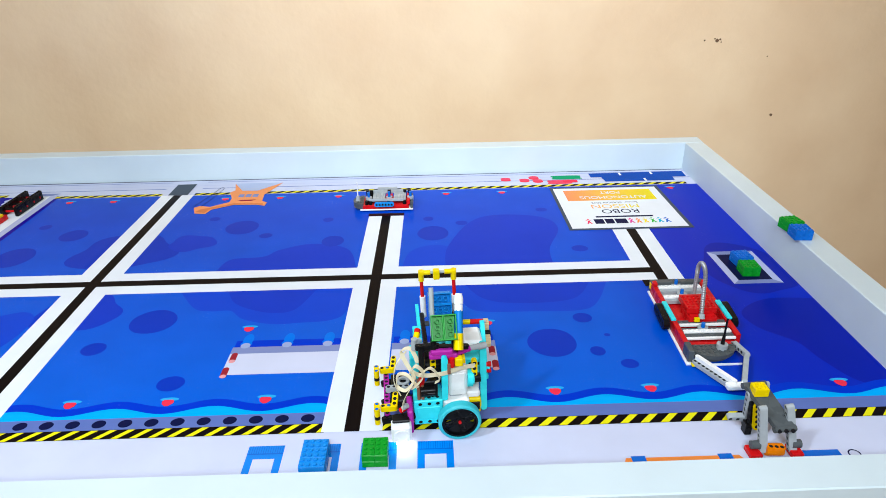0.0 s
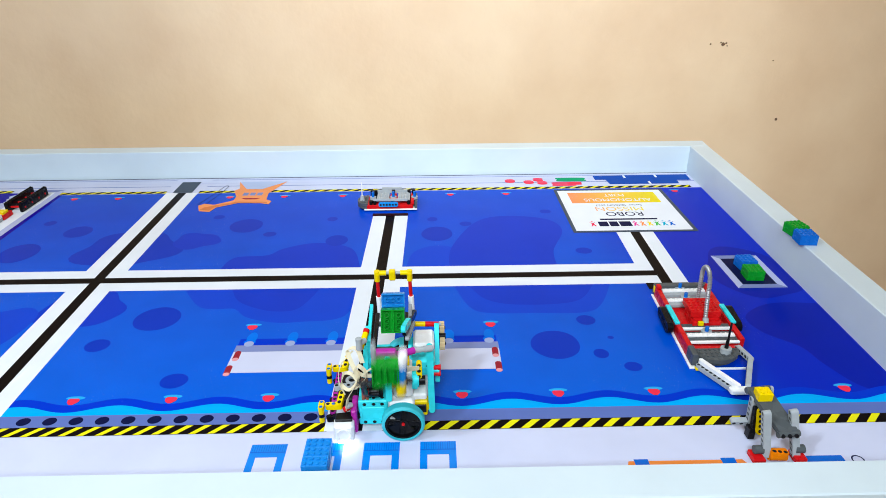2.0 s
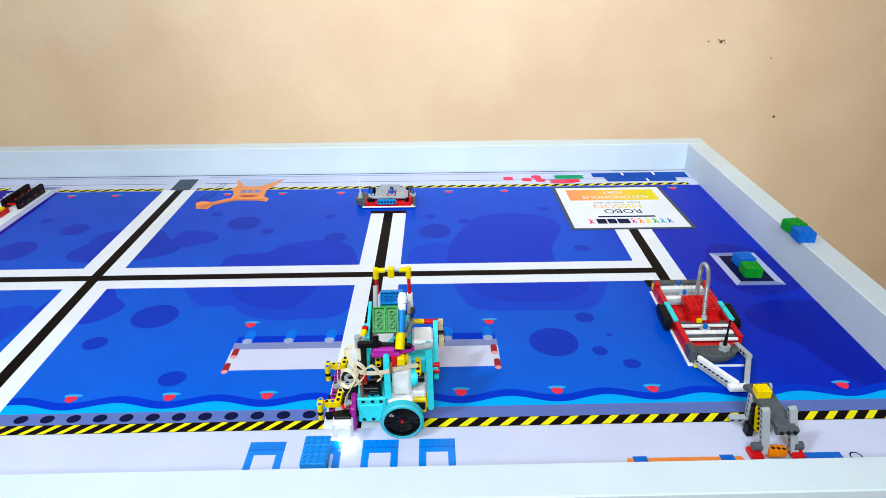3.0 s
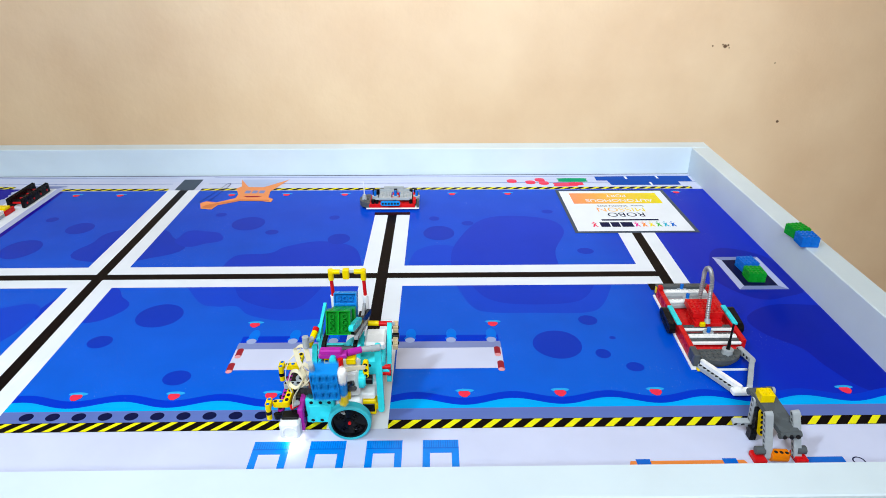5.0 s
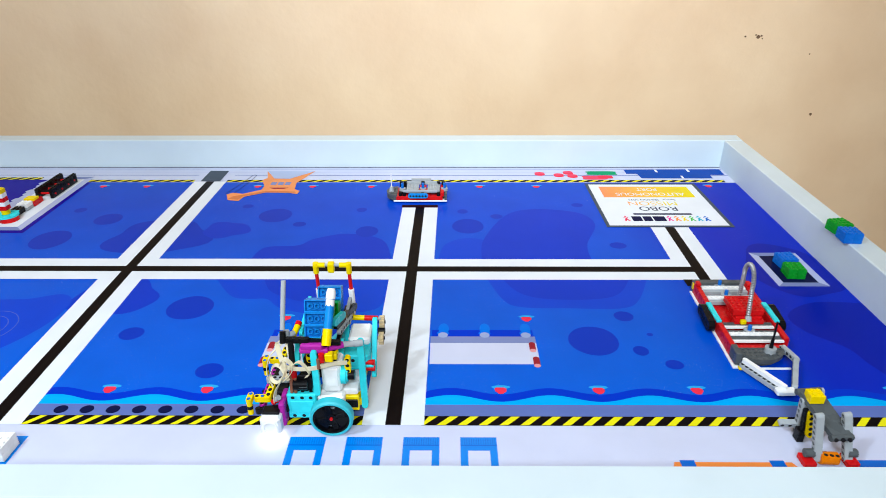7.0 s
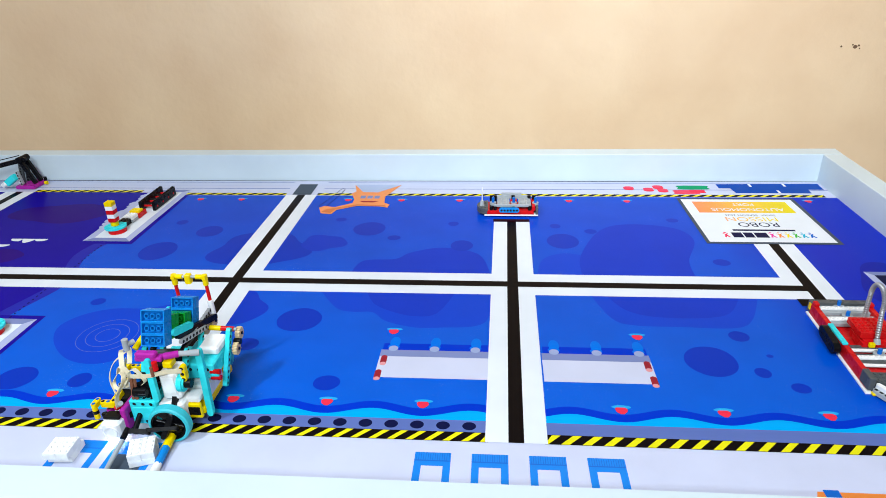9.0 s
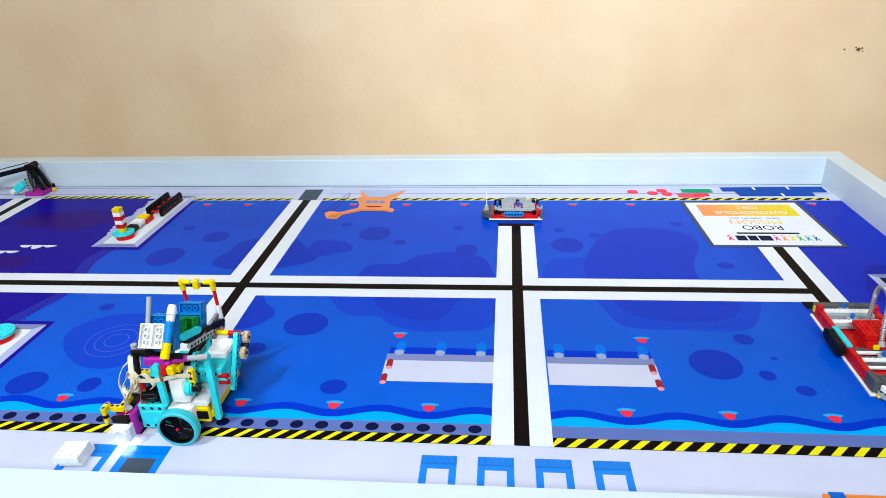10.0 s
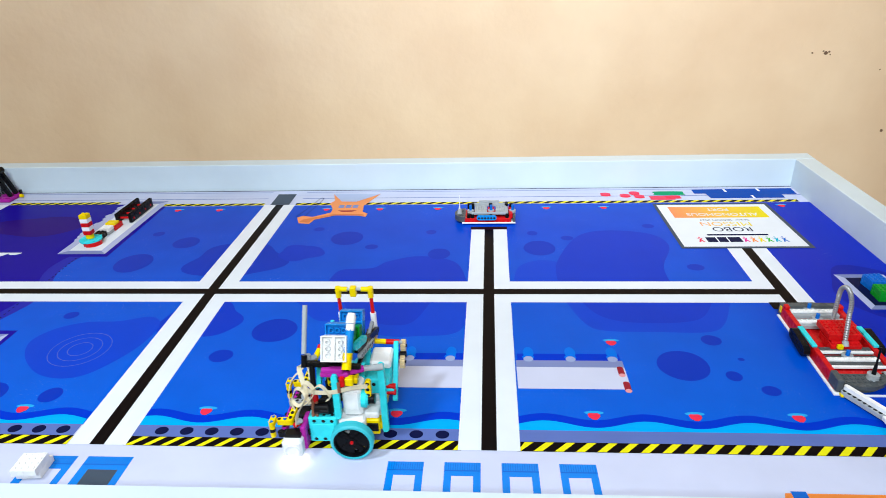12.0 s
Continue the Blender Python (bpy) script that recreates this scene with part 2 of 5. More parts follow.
    def studs(self, x0, y0, nx, ny, z, m, pitch=0.008, seg=10):
        for i in range(nx):
            for j in range(ny):
                p = Vector((x0 + (i + 0.5) * pitch, y0 + (j + 0.5) * pitch, z))
                self.rod(p, p + Vector((0, 0, 0.0014)), 0.0024, m, seg)
                self.rod(p + Vector((0, 0, 0.0014)), p + Vector((0, 0, 0.0017)), 0.0024, m, seg, 0.0020)
        return self

    def ribbon(self, pts, width, thick, m, across=(0, 0, 1), steps=5):
        """A flat band that runs smoothly through the points."""
        p = [Vector(q) for q in pts]
        line = []
        for i in range(len(p) - 1):
            a, b, c, d = p[max(i - 1, 0)], p[i], p[i + 1], p[min(i + 2, len(p) - 1)]
            for j in range(steps):
                t = j / steps
                line.append(0.5 * (2 * b + (c - a) * t + (2 * a - 5 * b + 4 * c - d) * t * t + (3 * b - a - 3 * c + d) * t ** 3))
        line.append(p[-1])
        ac = Vector(across)
        vs, loops = [], []
        for i, q in enumerate(line):
            w = (line[min(i + 1, len(line) - 1)] - line[max(i - 1, 0)]).normalized()
            v = (ac - w * ac.dot(w))
            v = v.normalized() if v.length > 1e-4 else w.orthogonal().normalized()
            n = w.cross(v)
            for s, e in ((-1, -1), (1, -1), (1, 1), (-1, 1)):
                vs.append(q + v * s * width / 2 + n * e * thick / 2)
        for i in range(len(line) - 1):
            for k in range(4):
                loops.append((4 * i + k, 4 * i + (k + 1) % 4, 4 * i + 4 + (k + 1) % 4, 4 * i + 4 + k))
        loops += [(3, 2, 1, 0), tuple(len(vs) - 4 + k for k in range(4))]
        return self.faces(vs, loops, m)

    def mesh(self, name):
        bmesh.ops.recalc_face_normals(self.bm, faces=self.bm.faces)
        me = bpy.data.meshes.new(name)
        self.bm.to_mesh(me)
        self.bm.free()
        for m in self.mats:
            me.materials.append(m)
        return me


# near-black for discs that paint the shade inside holes
P_SHADE = plastic("plastic_hole_shade", (0.012, 0.012, 0.014), 0.6)


def thing(name, shape, label="", category="", group="", kind=""):
    return tagged(new(name, shape.mesh(name)), label, category, group, kind)


def empty(name, at, label="", category="", group="", kind=""):
    ob = tagged(new(name), label, category, group, kind)
    ob.location = at
    ob.empty_display_size = 0.01
    return ob


def part(name, shape, parent, label=""):
    ob = new(name, shape.mesh(name))
    ob.parent = parent
    return tagged(ob, label)


# ---- room ----
room_walls = (
    ("wall_north", (-4.2, 1.50, -0.80), (2.2, 1.62, 2.05)),
    ("wall_south", (-4.2, -2.72, -0.80), (2.2, -2.60, 2.05)),
    ("wall_west", (-4.32, -2.72, -0.80), (-4.2, 1.62, 2.05)),
    ("wall_east", (2.2, -2.72, -0.80), (2.32, 1.62, 2.05)),
)
for nm, lo, hi in room_walls:
    thing(nm, Shape().box(lo, hi, M_WALL, 0), "cream painted plaster wall with faint trowel marks", "wall", "", "structure")
thing("floor", Shape().box((-4.32, -2.72, -0.90), (2.32, 1.62, -0.80), M_FLOOR, 0), "plain beige tiled floor under the table", "floor", "", "structure")
thing("ceiling", Shape().box((-4.32, -2.72, 2.05), (2.32, 1.62, 2.15), M_CEIL, 0), "plain white painted ceiling", "ceiling", "", "structure")
# small chips in the plaster
M_CHIP = mat("bare_plaster", (0.16, 0.09, 0.05), 0.9)
for cx, cz, r in ((0.194, 0.286, 0.006), (0.203, 0.289, 0.0035), (0.186, 0.291, 0.003), (0.207, 0.281, 0.0025), (0.155, 0.287, 0.003), (0.36, 0.235, 0.0025), (0.41, 0.05, 0.005)):
    sh = Shape()
    rnd = random.Random(int(cx * 1e4))
    rim = [(cx + r * (0.7 + 0.5 * rnd.random()) * math.cos(a * 0.7), 1.4995, cz + r * (0.6 + 0.5 * rnd.random()) * math.sin(a * 0.7)) for a in range(9)]
    sh.faces(rim, [list(range(9))], M_CHIP)
    thing("wall_chip", sh, "small dark chip in the wall paint", "chip", "chips in the wall", "structure")

# ---- table ----
H = 0.075
table = empty("game_table", (0, 0, 0), "white painted wooden game table with raised rails", "table")
part("tabletop", Shape().box((-2.41, -0.048, -0.022), (0.046, 1.15, -0.0016), M_RAIL, 0.001), table)


def rail(quad, z0, z1):
    """A rail over a four-cornered plan, its top edges eased."""
    e, c = 0.0015, [sum(p[i] for p in quad) / 4 for i in (0, 1)]
    top = []
    for x, y in quad:
        top.append((x + math.copysign(e, c[0] - x), y + math.copysign(e, c[1] - y), z1))
    vs = [(x, y, z0) for x, y in quad] + [(x, y, z1 - e) for x, y in quad] + top
    lp = [(3, 2, 1, 0), (8, 9, 10, 11)] + [(i + o, (i + 1) % 4 + o, (i + 1) % 4 + o + 4, i + o + 4) for o in (0, 4) for i in range(4)]
    part("rail", Shape().faces(vs, lp, M_RAIL), table, "white painted rail")


rail(((-2.41, 1.1395), (0.046, 1.1432), (0.048, 1.192), (-2.41, 1.1850)), -0.06, H)
rail(((-2.41, -0.048), (0.03, -0.048), (0.03, 0.0), (-2.41, 0.0)), -0.06, H - 0.009)
rail(((-0.029, 0.0003), (0.018, 0.0003), (0.0455, 1.1428), (-0.003, 1.1424)), -0.06, H - 0.0003)
rail(((-2.41, 0.0003), (-2.362, 0.0003), (-2.362, 1.1390), (-2.41, 1.1390)), -0.06, H - 0.0003)
for lx in (-2.36, -0.06):
    for ly in (0.0, 1.09):
        part("leg", Shape().box((lx, ly, -0.80), (lx + 0.055, ly + 0.055, -0.0222), M_RAIL, 0.002), table)

# ---- printed mat ----
sheet = empty("game_mat", (0, 0, 0), "glossy printed vinyl sea chart mat on the table", "mat")
part("base_sheet", Shape().box((-2.361, 0.0005, -0.0014), (-0.001, 1.1425, 0.0), M_SHEET, 0), sheet, "pale lilac white vinyl sheet")


ZS = 0.2   # print layers lie fractions of a millimetre over one another


def flat(name, pts, z, m, label=""):
    return part(name, Shape().faces([(x, y, z * ZS) for x, y in pts], [list(range(len(pts)))], m), sheet, label)


def rect(name, x0, y0, x1, y1, z, m, label=""):
    return flat(name, ((x0, y0), (x1, y0), (x1, y1), (x0, y1)), z, m, label)


def oval(name, cx, cy, rx, ry, z, m, label="", wob=0.0, lean=0.0):
    pts = []
    for i in range(40):
        a = 2 * math.pi * i / 40
        k = 1 + wob * math.sin(3 * a + cx * 40) + wob * 0.6 * math.sin(5 * a + cy * 30)
        x, y = rx * k * math.cos(a), ry * k * math.sin(a)
        pts.append((cx + x * math.cos(lean) - y * math.sin(lean), cy + x * math.sin(lean) + y * math.cos(lean)))
    return flat(name, pts, z, m, label)


XL, XM, XR, X0 = -1.3505, -0.8085, -0.2595, -2.142   # middles of the upright guide lines
YL = 0.5635                                       # middle of the long guide line
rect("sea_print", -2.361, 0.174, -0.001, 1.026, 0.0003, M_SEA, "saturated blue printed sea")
# violet deep water with a wavy coast
def shore(dx):
    return [(-2.361, 0.174)] + [(-1.734 + dx + 0.016 * math.sin(y * 24 + 1.2) - 0.05 * max(0, y - 0.75) - 0.10 * max(0, 0.44 - y), y) for y in np.linspace(0.174, 1.043, 40)] + [(-2.361, 1.043)]


flat("deep_water_print", shore(0.030), 0.00055, M_COAST, "violet blue printed coastal water")
flat("deep_water_print", shore(0.0), 0.0007, M_VIOLET, "dark violet printed deep water")
M_VIOLET2 = ink("ink_violet_deep", (0.021, 0.002, 0.19))
for cx, cy, rx, ry in ((-1.93, 0.895, 0.125, 0.06), (-1.93, 0.655, 0.07, 0.032), (-2.02, 0.40, 0.14, 0.10)):
    oval("deep_water_print", cx, cy, rx, ry, 0.0008, M_VIOLET2, "", 0.08)
# sea bed shapes


def blob(name, ctrl, z, m, label="", closed=True):
    """A soft-edged printed patch that runs smoothly through a few points."""
    p, out = [Vector(q) for q in ctrl], []
    n = len(p)
    for i in range(n if closed else n - 1):
        a, b, c, d = (p[j % n] if closed else p[min(max(j, 0), n - 1)] for j in (i - 1, i, i + 1, i + 2))
        for k in range(8):
            t = k / 8
            out.append(0.5 * (2 * b + (c - a) * t + (2 * a - 5 * b + 4 * c - d) * t * t + (3 * b - a - 3 * c + d) * t ** 3))
    if not closed:
        out.append(p[-1])
    return flat(name, [(q.x, q.y) for q in out], z, m, label)


blob("sea_bed_print", ((-0.668, 0.53), (-0.642, 0.450), (-0.610, 0.427), (-0.530, 0.424), (-0.441, 0.424), (-0.404, 0.452), (-0.368, 0.53)), 0.0006, M_SEA_DARK, "darker blue printed sea bed", False)
blob("sea_bed_print", ((-0.640, 0.53), (-0.610, 0.474), (-0.551, 0.453), (-0.447, 0.463), (-0.400, 0.53)), 0.0008, M_SEA_MID, "", False)
blob("sea_bed_print", ((-1.175, 0.53), (-1.128, 0.465), (-1.094, 0.453), (-1.060, 0.453), (-1.032, 0.425), (-0.984, 0.407), (-0.936, 0.407), (-0.860, 0.425), (-0.845, 0.53)), 0.0006, M_SEA_DARK, "darker blue printed sea bed", False)
blob("sea_bed_print", ((-1.085, 0.53), (-1.062, 0.483), (-1.025, 0.456), (-0.982, 0.442), (-0.944, 0.454), (-0.915, 0.53)), 0.0008, M_SEA_MID, "", False)
blob("sea_bed_print", ((-0.673, 0.60), (-0.665, 0.692), (-0.609, 0.818), (-0.540, 0.854), (-0.443, 0.834), (-0.416, 0.770), (-0.452, 0.671), (-0.457, 0.60)), 0.0006, M_SEA_MID, "darker blue printed sea bed", False)
blob("sea_bed_print", ((-1.130, 0.60), (-1.114, 0.655), (-1.049, 0.665), (-1.020, 0.696), (-0.953, 0.721), (-0.877, 0.691), (-0.850, 0.60)), 0.0006, M_SEA_MID, "darker blue printed sea bed", False)
blob("sea_bed_print", ((-0.76, 0.60), (-0.745, 0.67), (-0.70, 0.70), (-0.655, 0.68), (-0.64, 0.60)), 0.0005, M_SEA_DARK, "", False)
beds = ((-1.33, 0.46, 0.075, 0.06, 0), (-1.352, 0.705, 0.105, 0.085, 1), (-1.22, 0.74, 0.05, 0.04, 0))
for i, (cx, cy, rx, ry, dark) in enumerate(beds):
    oval("sea_bed_print", cx, cy, rx, ry, 0.0009 + 0.00005 * i, M_SEA_DEEP if dark else M_SEA_MID, "darker blue printed sea bed", 0.10)
M_BED_RIGHT = ink("ink_sea_bed_right", (0.0, 0.010, 0.33), 0.22, 0.045)
oval("sea_bed_print", -0.085, 0.565, 0.082, 0.105, 0.0011, M_BED_RIGHT, "dark blue printed sea bed", 0.06)
blob("sea_bed_print", ((-0.001, 0.44), (-0.10, 0.445), (-0.165, 0.405), (-0.160, 0.355), (-0.118, 0.310), (-0.105, 0.262), (-0.075, 0.205), (-0.001, 0.19)), 0.0009, M_BED_RIGHT, "dark blue printed sea bed", False)
spots = ((-1.185, 0.424, 0.046, 0.042), (-1.252, 0.345, 0.023, 0.02), (-1.094, 0.249, 0.024, 0.02), (-1.131, 0.817, 0.043, 0.042),
         (-0.914, 0.732, 0.028, 0.03), (-0.939, 0.849, 0.014, 0.014), (-0.696, 0.760, 0.040, 0.042), (-0.509, 0.328, 0.046, 0.044), (-0.444, 0.399, 0.019, 0.017),
         (-0.441, 0.301, 0.014, 0.014), (-0.400, 0.266, 0.016, 0.013), (-1.067, 0.769, 0.017, 0.014), (-1.208, 0.869, 0.015, 0.013), (-0.706, 0.840, 0.014, 0.014), (-0.415, 0.345, 0.006, 0.005),
         (-1.575, 0.690, 0.046, 0.050), (-1.502, 0.795, 0.035, 0.034), (-1.590, 0.845, 0.016, 0.015), (-0.630, 0.812, 0.016, 0.014), (-0.436, 0.878, 0.016, 0.013), (-0.390, 0.666, 0.02, 0.016), (-1.582, 0.240, 0.036, 0.032), (-1.478, 0.239, 0.020, 0.020), (-1.584, 0.472, 0.016, 0.014))
for cx, cy, rx, ry in spots:
    oval("spot_print", cx, cy, rx * 0.86, ry * 0.9, 0.0013, M_SEA_DEEP, "dark blue printed oval", 0.008)
# whirl rings in the left bay
blob("whirl_print", ((-1.584, 0.337), (-1.606, 0.385), (-1.586, 0.425), (-1.541, 0.448), (-1.482, 0.452), (-1.430, 0.468), (-1.400, 0.440), (-1.405, 0.37), (-1.443, 0.300), (-1.483, 0.280), (-1.535, 0.293)), 0.0011, M_SEA_DARK, "darker blue printed eddy")
for r in (0.020, 0.035, 0.050):
    sh = Shape()
    sh.ring((-1.503, 0.362, 0.00023), (-1.503, 0.362, 0.0003), r, r - 0.0008, M_LILAC, 40)
    part("whirl_ring_print", sh, sheet)
# dotted track
for k in range(26):
    y = 0.40 + 0.0125 * k
    if 0.52 < y < 0.61:
        continue
    oval("dash_print", -1.716 - 0.02 * max(0, y - 0.6), y, 0.0016, 0.0028, 0.0014, M_NAVY)
# clouds on the violet water: straight far edge, bumpy near edge
for cx, cy, w in ((-1.906, 0.744, 0.088), (-1.975, 0.713, 0.085)):
    lower = [(cx - w / 2 + w * k / 24, cy - 0.004 - (0.008 + 0.010 * math.exp(-((k - 11) / 5) ** 2)) * abs(math.sin(math.pi * k / 8)) ** 0.6) for k in range(25)]
    flat("cloud_print", lower + [(cx + w / 2, cy), (cx - w / 2, cy)], 0.0015, M_LINE_WHITE, "white printed cloud")

# waves along the near quay
def crest(x, lift):
    return lift - 0.0070 * math.cos(2 * math.pi * (x + 0.109) / 0.1392)


for x0, x1 in ((-2.361, XL - 0.04), (XL + 0.04, XM - 0.04), (XM + 0.034, -0.001)):
    xs = np.linspace(x0, x1, max(20, int((x1 - x0) * 110)))
    flat("wave_print", [(x0, 0.174)] + [(x, crest(x, 0.2035)) for x in xs] + [(x1, 0.174)], 0.0016, M_WAVE, "mid blue printed wave")
    flat("foam_print", [(x0, 0.174)] + [(x, crest(x, 0.1880)) for x in xs] + [(x1, 0.174)], 0.0018, M_CYAN, "bright cyan printed wave")
    rect("quay_print", x0, 0.1515, x1, 0.1745, 0.0020, M_LILAC, "lilac printed quay edge")


def hazard(x0, x1, y0, y1, pitch=0.0273, z=0.0022, start=None, fill=0.44):
    """A black band with slanting yellow bars."""
    rect("hazard_band_print", x0, y0, x1, y1, z, M_LINE_BLACK, "black and yellow hazard band")
    sh = Shape()
    x, lean, w = (x0 if start is None else start) - pitch, 0.0175, pitch * fill
    while x > x0 - pitch:
        x -= pitch
    while x < x1:
        cut = [(min(max(a, x0), x1), b) for a, b in ((x, y0 + 0.0006), (x + w, y0 + 0.0006), (x + w + lean, y1 - 0.0006), (x + lean, y1 - 0.0006))]
        if max(a for a, b in cut) - min(a for a, b in cut) > 0.004:
            sh.faces([(a, b, (z + 0.0003) * ZS) for a, b in cut], [(0, 1, 2, 3)], M_YELLOW_INK)
        x += pitch
    part("hazard_bars_print", sh, sheet)


for x0, x1 in ((-2.361, -1.389), (-1.310, -0.850), (-0.776, -0.002)):
    hazard(x0, x1, 0.1335, 0.1515, 0.0276 if x0 > -1 else 0.0283 if x0 < -2 else 0.0248, 0.0022, {-0.776: -0.645, -1.310: -1.233}.get(x0, -1.508), 0.42 if x0 > -1 else 0.38)
for x0, x1 in ((X0 + 0.042, -1.795), (-1.675, XL - 0.042), (XL + 0.042, -0.03)):
    hazard(x0, x1, *((1.043, 1.060) if x0 < -2 else (1.028, 1.043)))
# guide lines: white verge, black middle
W, K = 0.041, 0.0103


def upright(mids, half, z, m, label):
    """A printed line along the table's depth; the sheet has crept a little, so its middle runs through (x, y) points."""
    flat("line_print", [(x - half, y) for x, y in mids] + [(x + half, y) for x, y in mids[::-1]], z, m, label)


for mids in (((-1.347, 0.134), (-1.3527, 0.564), (-1.350, 1.030)), ((-0.813, 0.134), (-0.8085, 0.564), (-0.8045, 0.862)), ((-0.262, 0.523), (-0.2572, 0.757)), ((X0, 0.523), (X0, 1.045))):
    upright(mids, W, 0.0026, M_LINE_WHITE, "white verge of a guide line")
    upright(mids, K, 0.0032, M_LINE_BLACK, "black guide line")
rect("line_verge_print", -2.361, YL - W, -0.222, YL + W, 0.0029, M_LINE_WHITE, "white verge of a guide line")
rect("guide_line_print", -2.361, YL - K, -0.251, YL + K, 0.0034, M_LINE_BLACK, "black guide line")
rect("stop_bar_print", -0.847, 0.862, -0.763, 0.878, 0.0036, ink("ink_maroon", (0.016, 0.002, 0.006)))
rect("stop_bar_print", -0.303, 0.500, -0.222, 0.524, 0.0036, M_LINE_BLACK)
# row of round quay marks
for k in range(31):
    x = -0.876 - 0.0357 * k
    if abs(x - XL) < 0.05:
        continue
    oval("quay_mark_print", x, 0.1633, 0.0094, 0.0080, 0.0023, M_NAVY, "dark round quay mark")
# buoys
for bx, by, k in [(-0.109 - 0.1392 * i, 0.2095, 1) for i in range(16) if i != 1] + [(-1.013, 0.396, 1), (-0.609, 0.394, 1), (-1.219, 1.0, 1), (-1.081, 1.0, 1), (-0.933, 1.0, 1), (-0.66, 1.0, 1), (-0.518, 1.0, 1), (-0.084, 1.005, 1), (-1.61, 1.0, 1), (-1.50, 1.0, 1)]:
    if abs(bx - XM) < 0.045 or abs(bx - XL) < 0.045:
        continue
    oval("buoy_halo_print", bx + 0.001, by + 0.003, 0.0135, 0.0040, 0.0019, M_HALO)
    flat("buoy_print", ((bx - 0.0085, by - 0.001), (bx - 0.006, by + 0.002), (bx + 0.006, by + 0.002), (bx + 0.009, by - 0.001), (bx + 0.0085, by - 0.006), (bx + 0.003, by - 0.012), (bx - 0.002, by - 0.012), (bx - 0.007, by - 0.007)), 0.00215, M_RED_INK, "red printed buoy")

# long quay across the middle line
for x0, x1 in ((-1.025, XM - 0.0406), (XM + 0.0406, -0.601)):
    rect("jetty_print", x0, 0.266, x1, 0.327, 0.0016, M_SHEET, "white printed jetty")
    rect("jetty_edge_print", x0, 0.3205, x1, 0.3385, 0.0018, M_GREY_INK, "lilac grey printed jetty edge")
    rect("jetty_shade_print", x0 + 0.002, 0.3385, x1 - 0.002, 0.357, 0.0015, M_WAVE)
for px in (-1.006, -0.939, -0.873, -0.748, -0.681, -0.615):
    oval("pile_glow_print", px + 0.001, 0.360, 0.0085, 0.016, 0.0017, M_PILE_GLOW)
    oval("pile_foam_print", px, 0.3475, 0.0095, 0.0065, 0.0019, M_PILE_GLOW)
    oval("pile_print", px, 0.3425, 0.0078, 0.0075, 0.0020, M_PILE, "grey printed pile")
for px, py in ((-1.017, 0.309), (-1.0205, 0.271), (-0.608, 0.309), (-0.606, 0.271)):
    for dy in (0.009, 0.001, -0.006):
        oval("bollard_print", px, py + dy, 0.0050, 0.0052, 0.0021 + 0.00002 * (9 - int(dy * 1000)), M_DKRED, "dark red printed bollard")
    rect("bollard_print", px - 0.0050, py - 0.007, px + 0.0050, py + 0.009, 0.00225, M_DKRED)
    oval("bollard_top_print", px, py - 0.0085, 0.0050, 0.0045, 0.0026, M_PINK)
# loading bays on the near strip
for ux0 in (-0.9435, -0.8705, -0.7975, -0.7245):
    rect("bay_print", ux0, 0.04, ux0 + 0.0465, 0.112, 0.0006, M_UBLUE, "blue printed loading bay")
    rect("bay_inner_print", ux0 + 0.0095, 0.035, ux0 + 0.037, 0.0885, 0.0009, M_SHEET)
    rect("bay_bar_print", ux0, 0.0965, ux0 + 0.0465, 0.0985, 0.0011, M_UBLUE2)
    for k in range(15):
        rect("bay_hatch_print", ux0 + 0.002 + k * 0.003, 0.0985, ux0 + 0.0027 + k * 0.003, 0.1115, 0.0011, M_UBLUE2)
for ux0, dark in ((-1.421, False), (-1.345, True)):
    rect("bay_print", ux0, 0.03, ux0 + 0.062, 0.112, 0.0006, M_UBLUE, "blue printed loading bay")
    rect("bay_bar_print", ux0, 0.0965, ux0 + 0.062, 0.0985, 0.0011, M_UBLUE2)
    rect("bay_inner_print", ux0 + 0.012, 0.035, ux0 + 0.052, 0.0885, 0.0009, M_SLATE if dark else M_SHEET)
    for k in range(20):
        rect("bay_hatch_print", ux0 + 0.002 + k * 0.003, 0.0985, ux0 + 0.0027 + k * 0.003, 0.1115, 0.0011, M_UBLUE2)
# printed barge beside the near rail
flat("barge_print", ((-0.475, 0.040), (-0.462, 0.0705), (-0.318, 0.0705), (-0.302, 0.040)), 0.0009, M_ORANGE_INK, "orange printed barge with blue hatches")
for bx in (-0.455, -0.345):
    rect("barge_hatch_print", bx, 0.045, bx + 0.018, 0.0735, 0.0012, M_UBLUE2)
rect("barge_print", -0.241, 0.045, -0.190, 0.0745, 0.0009, M_UBLUE2)
sh = Shape()
sh.ring((-0.173, 0.066, 0.0001), (-0.173, 0.066, 0.0002), 0.008, 0.0062, M_NAVY, 24)
part("hook_print", sh, sheet)
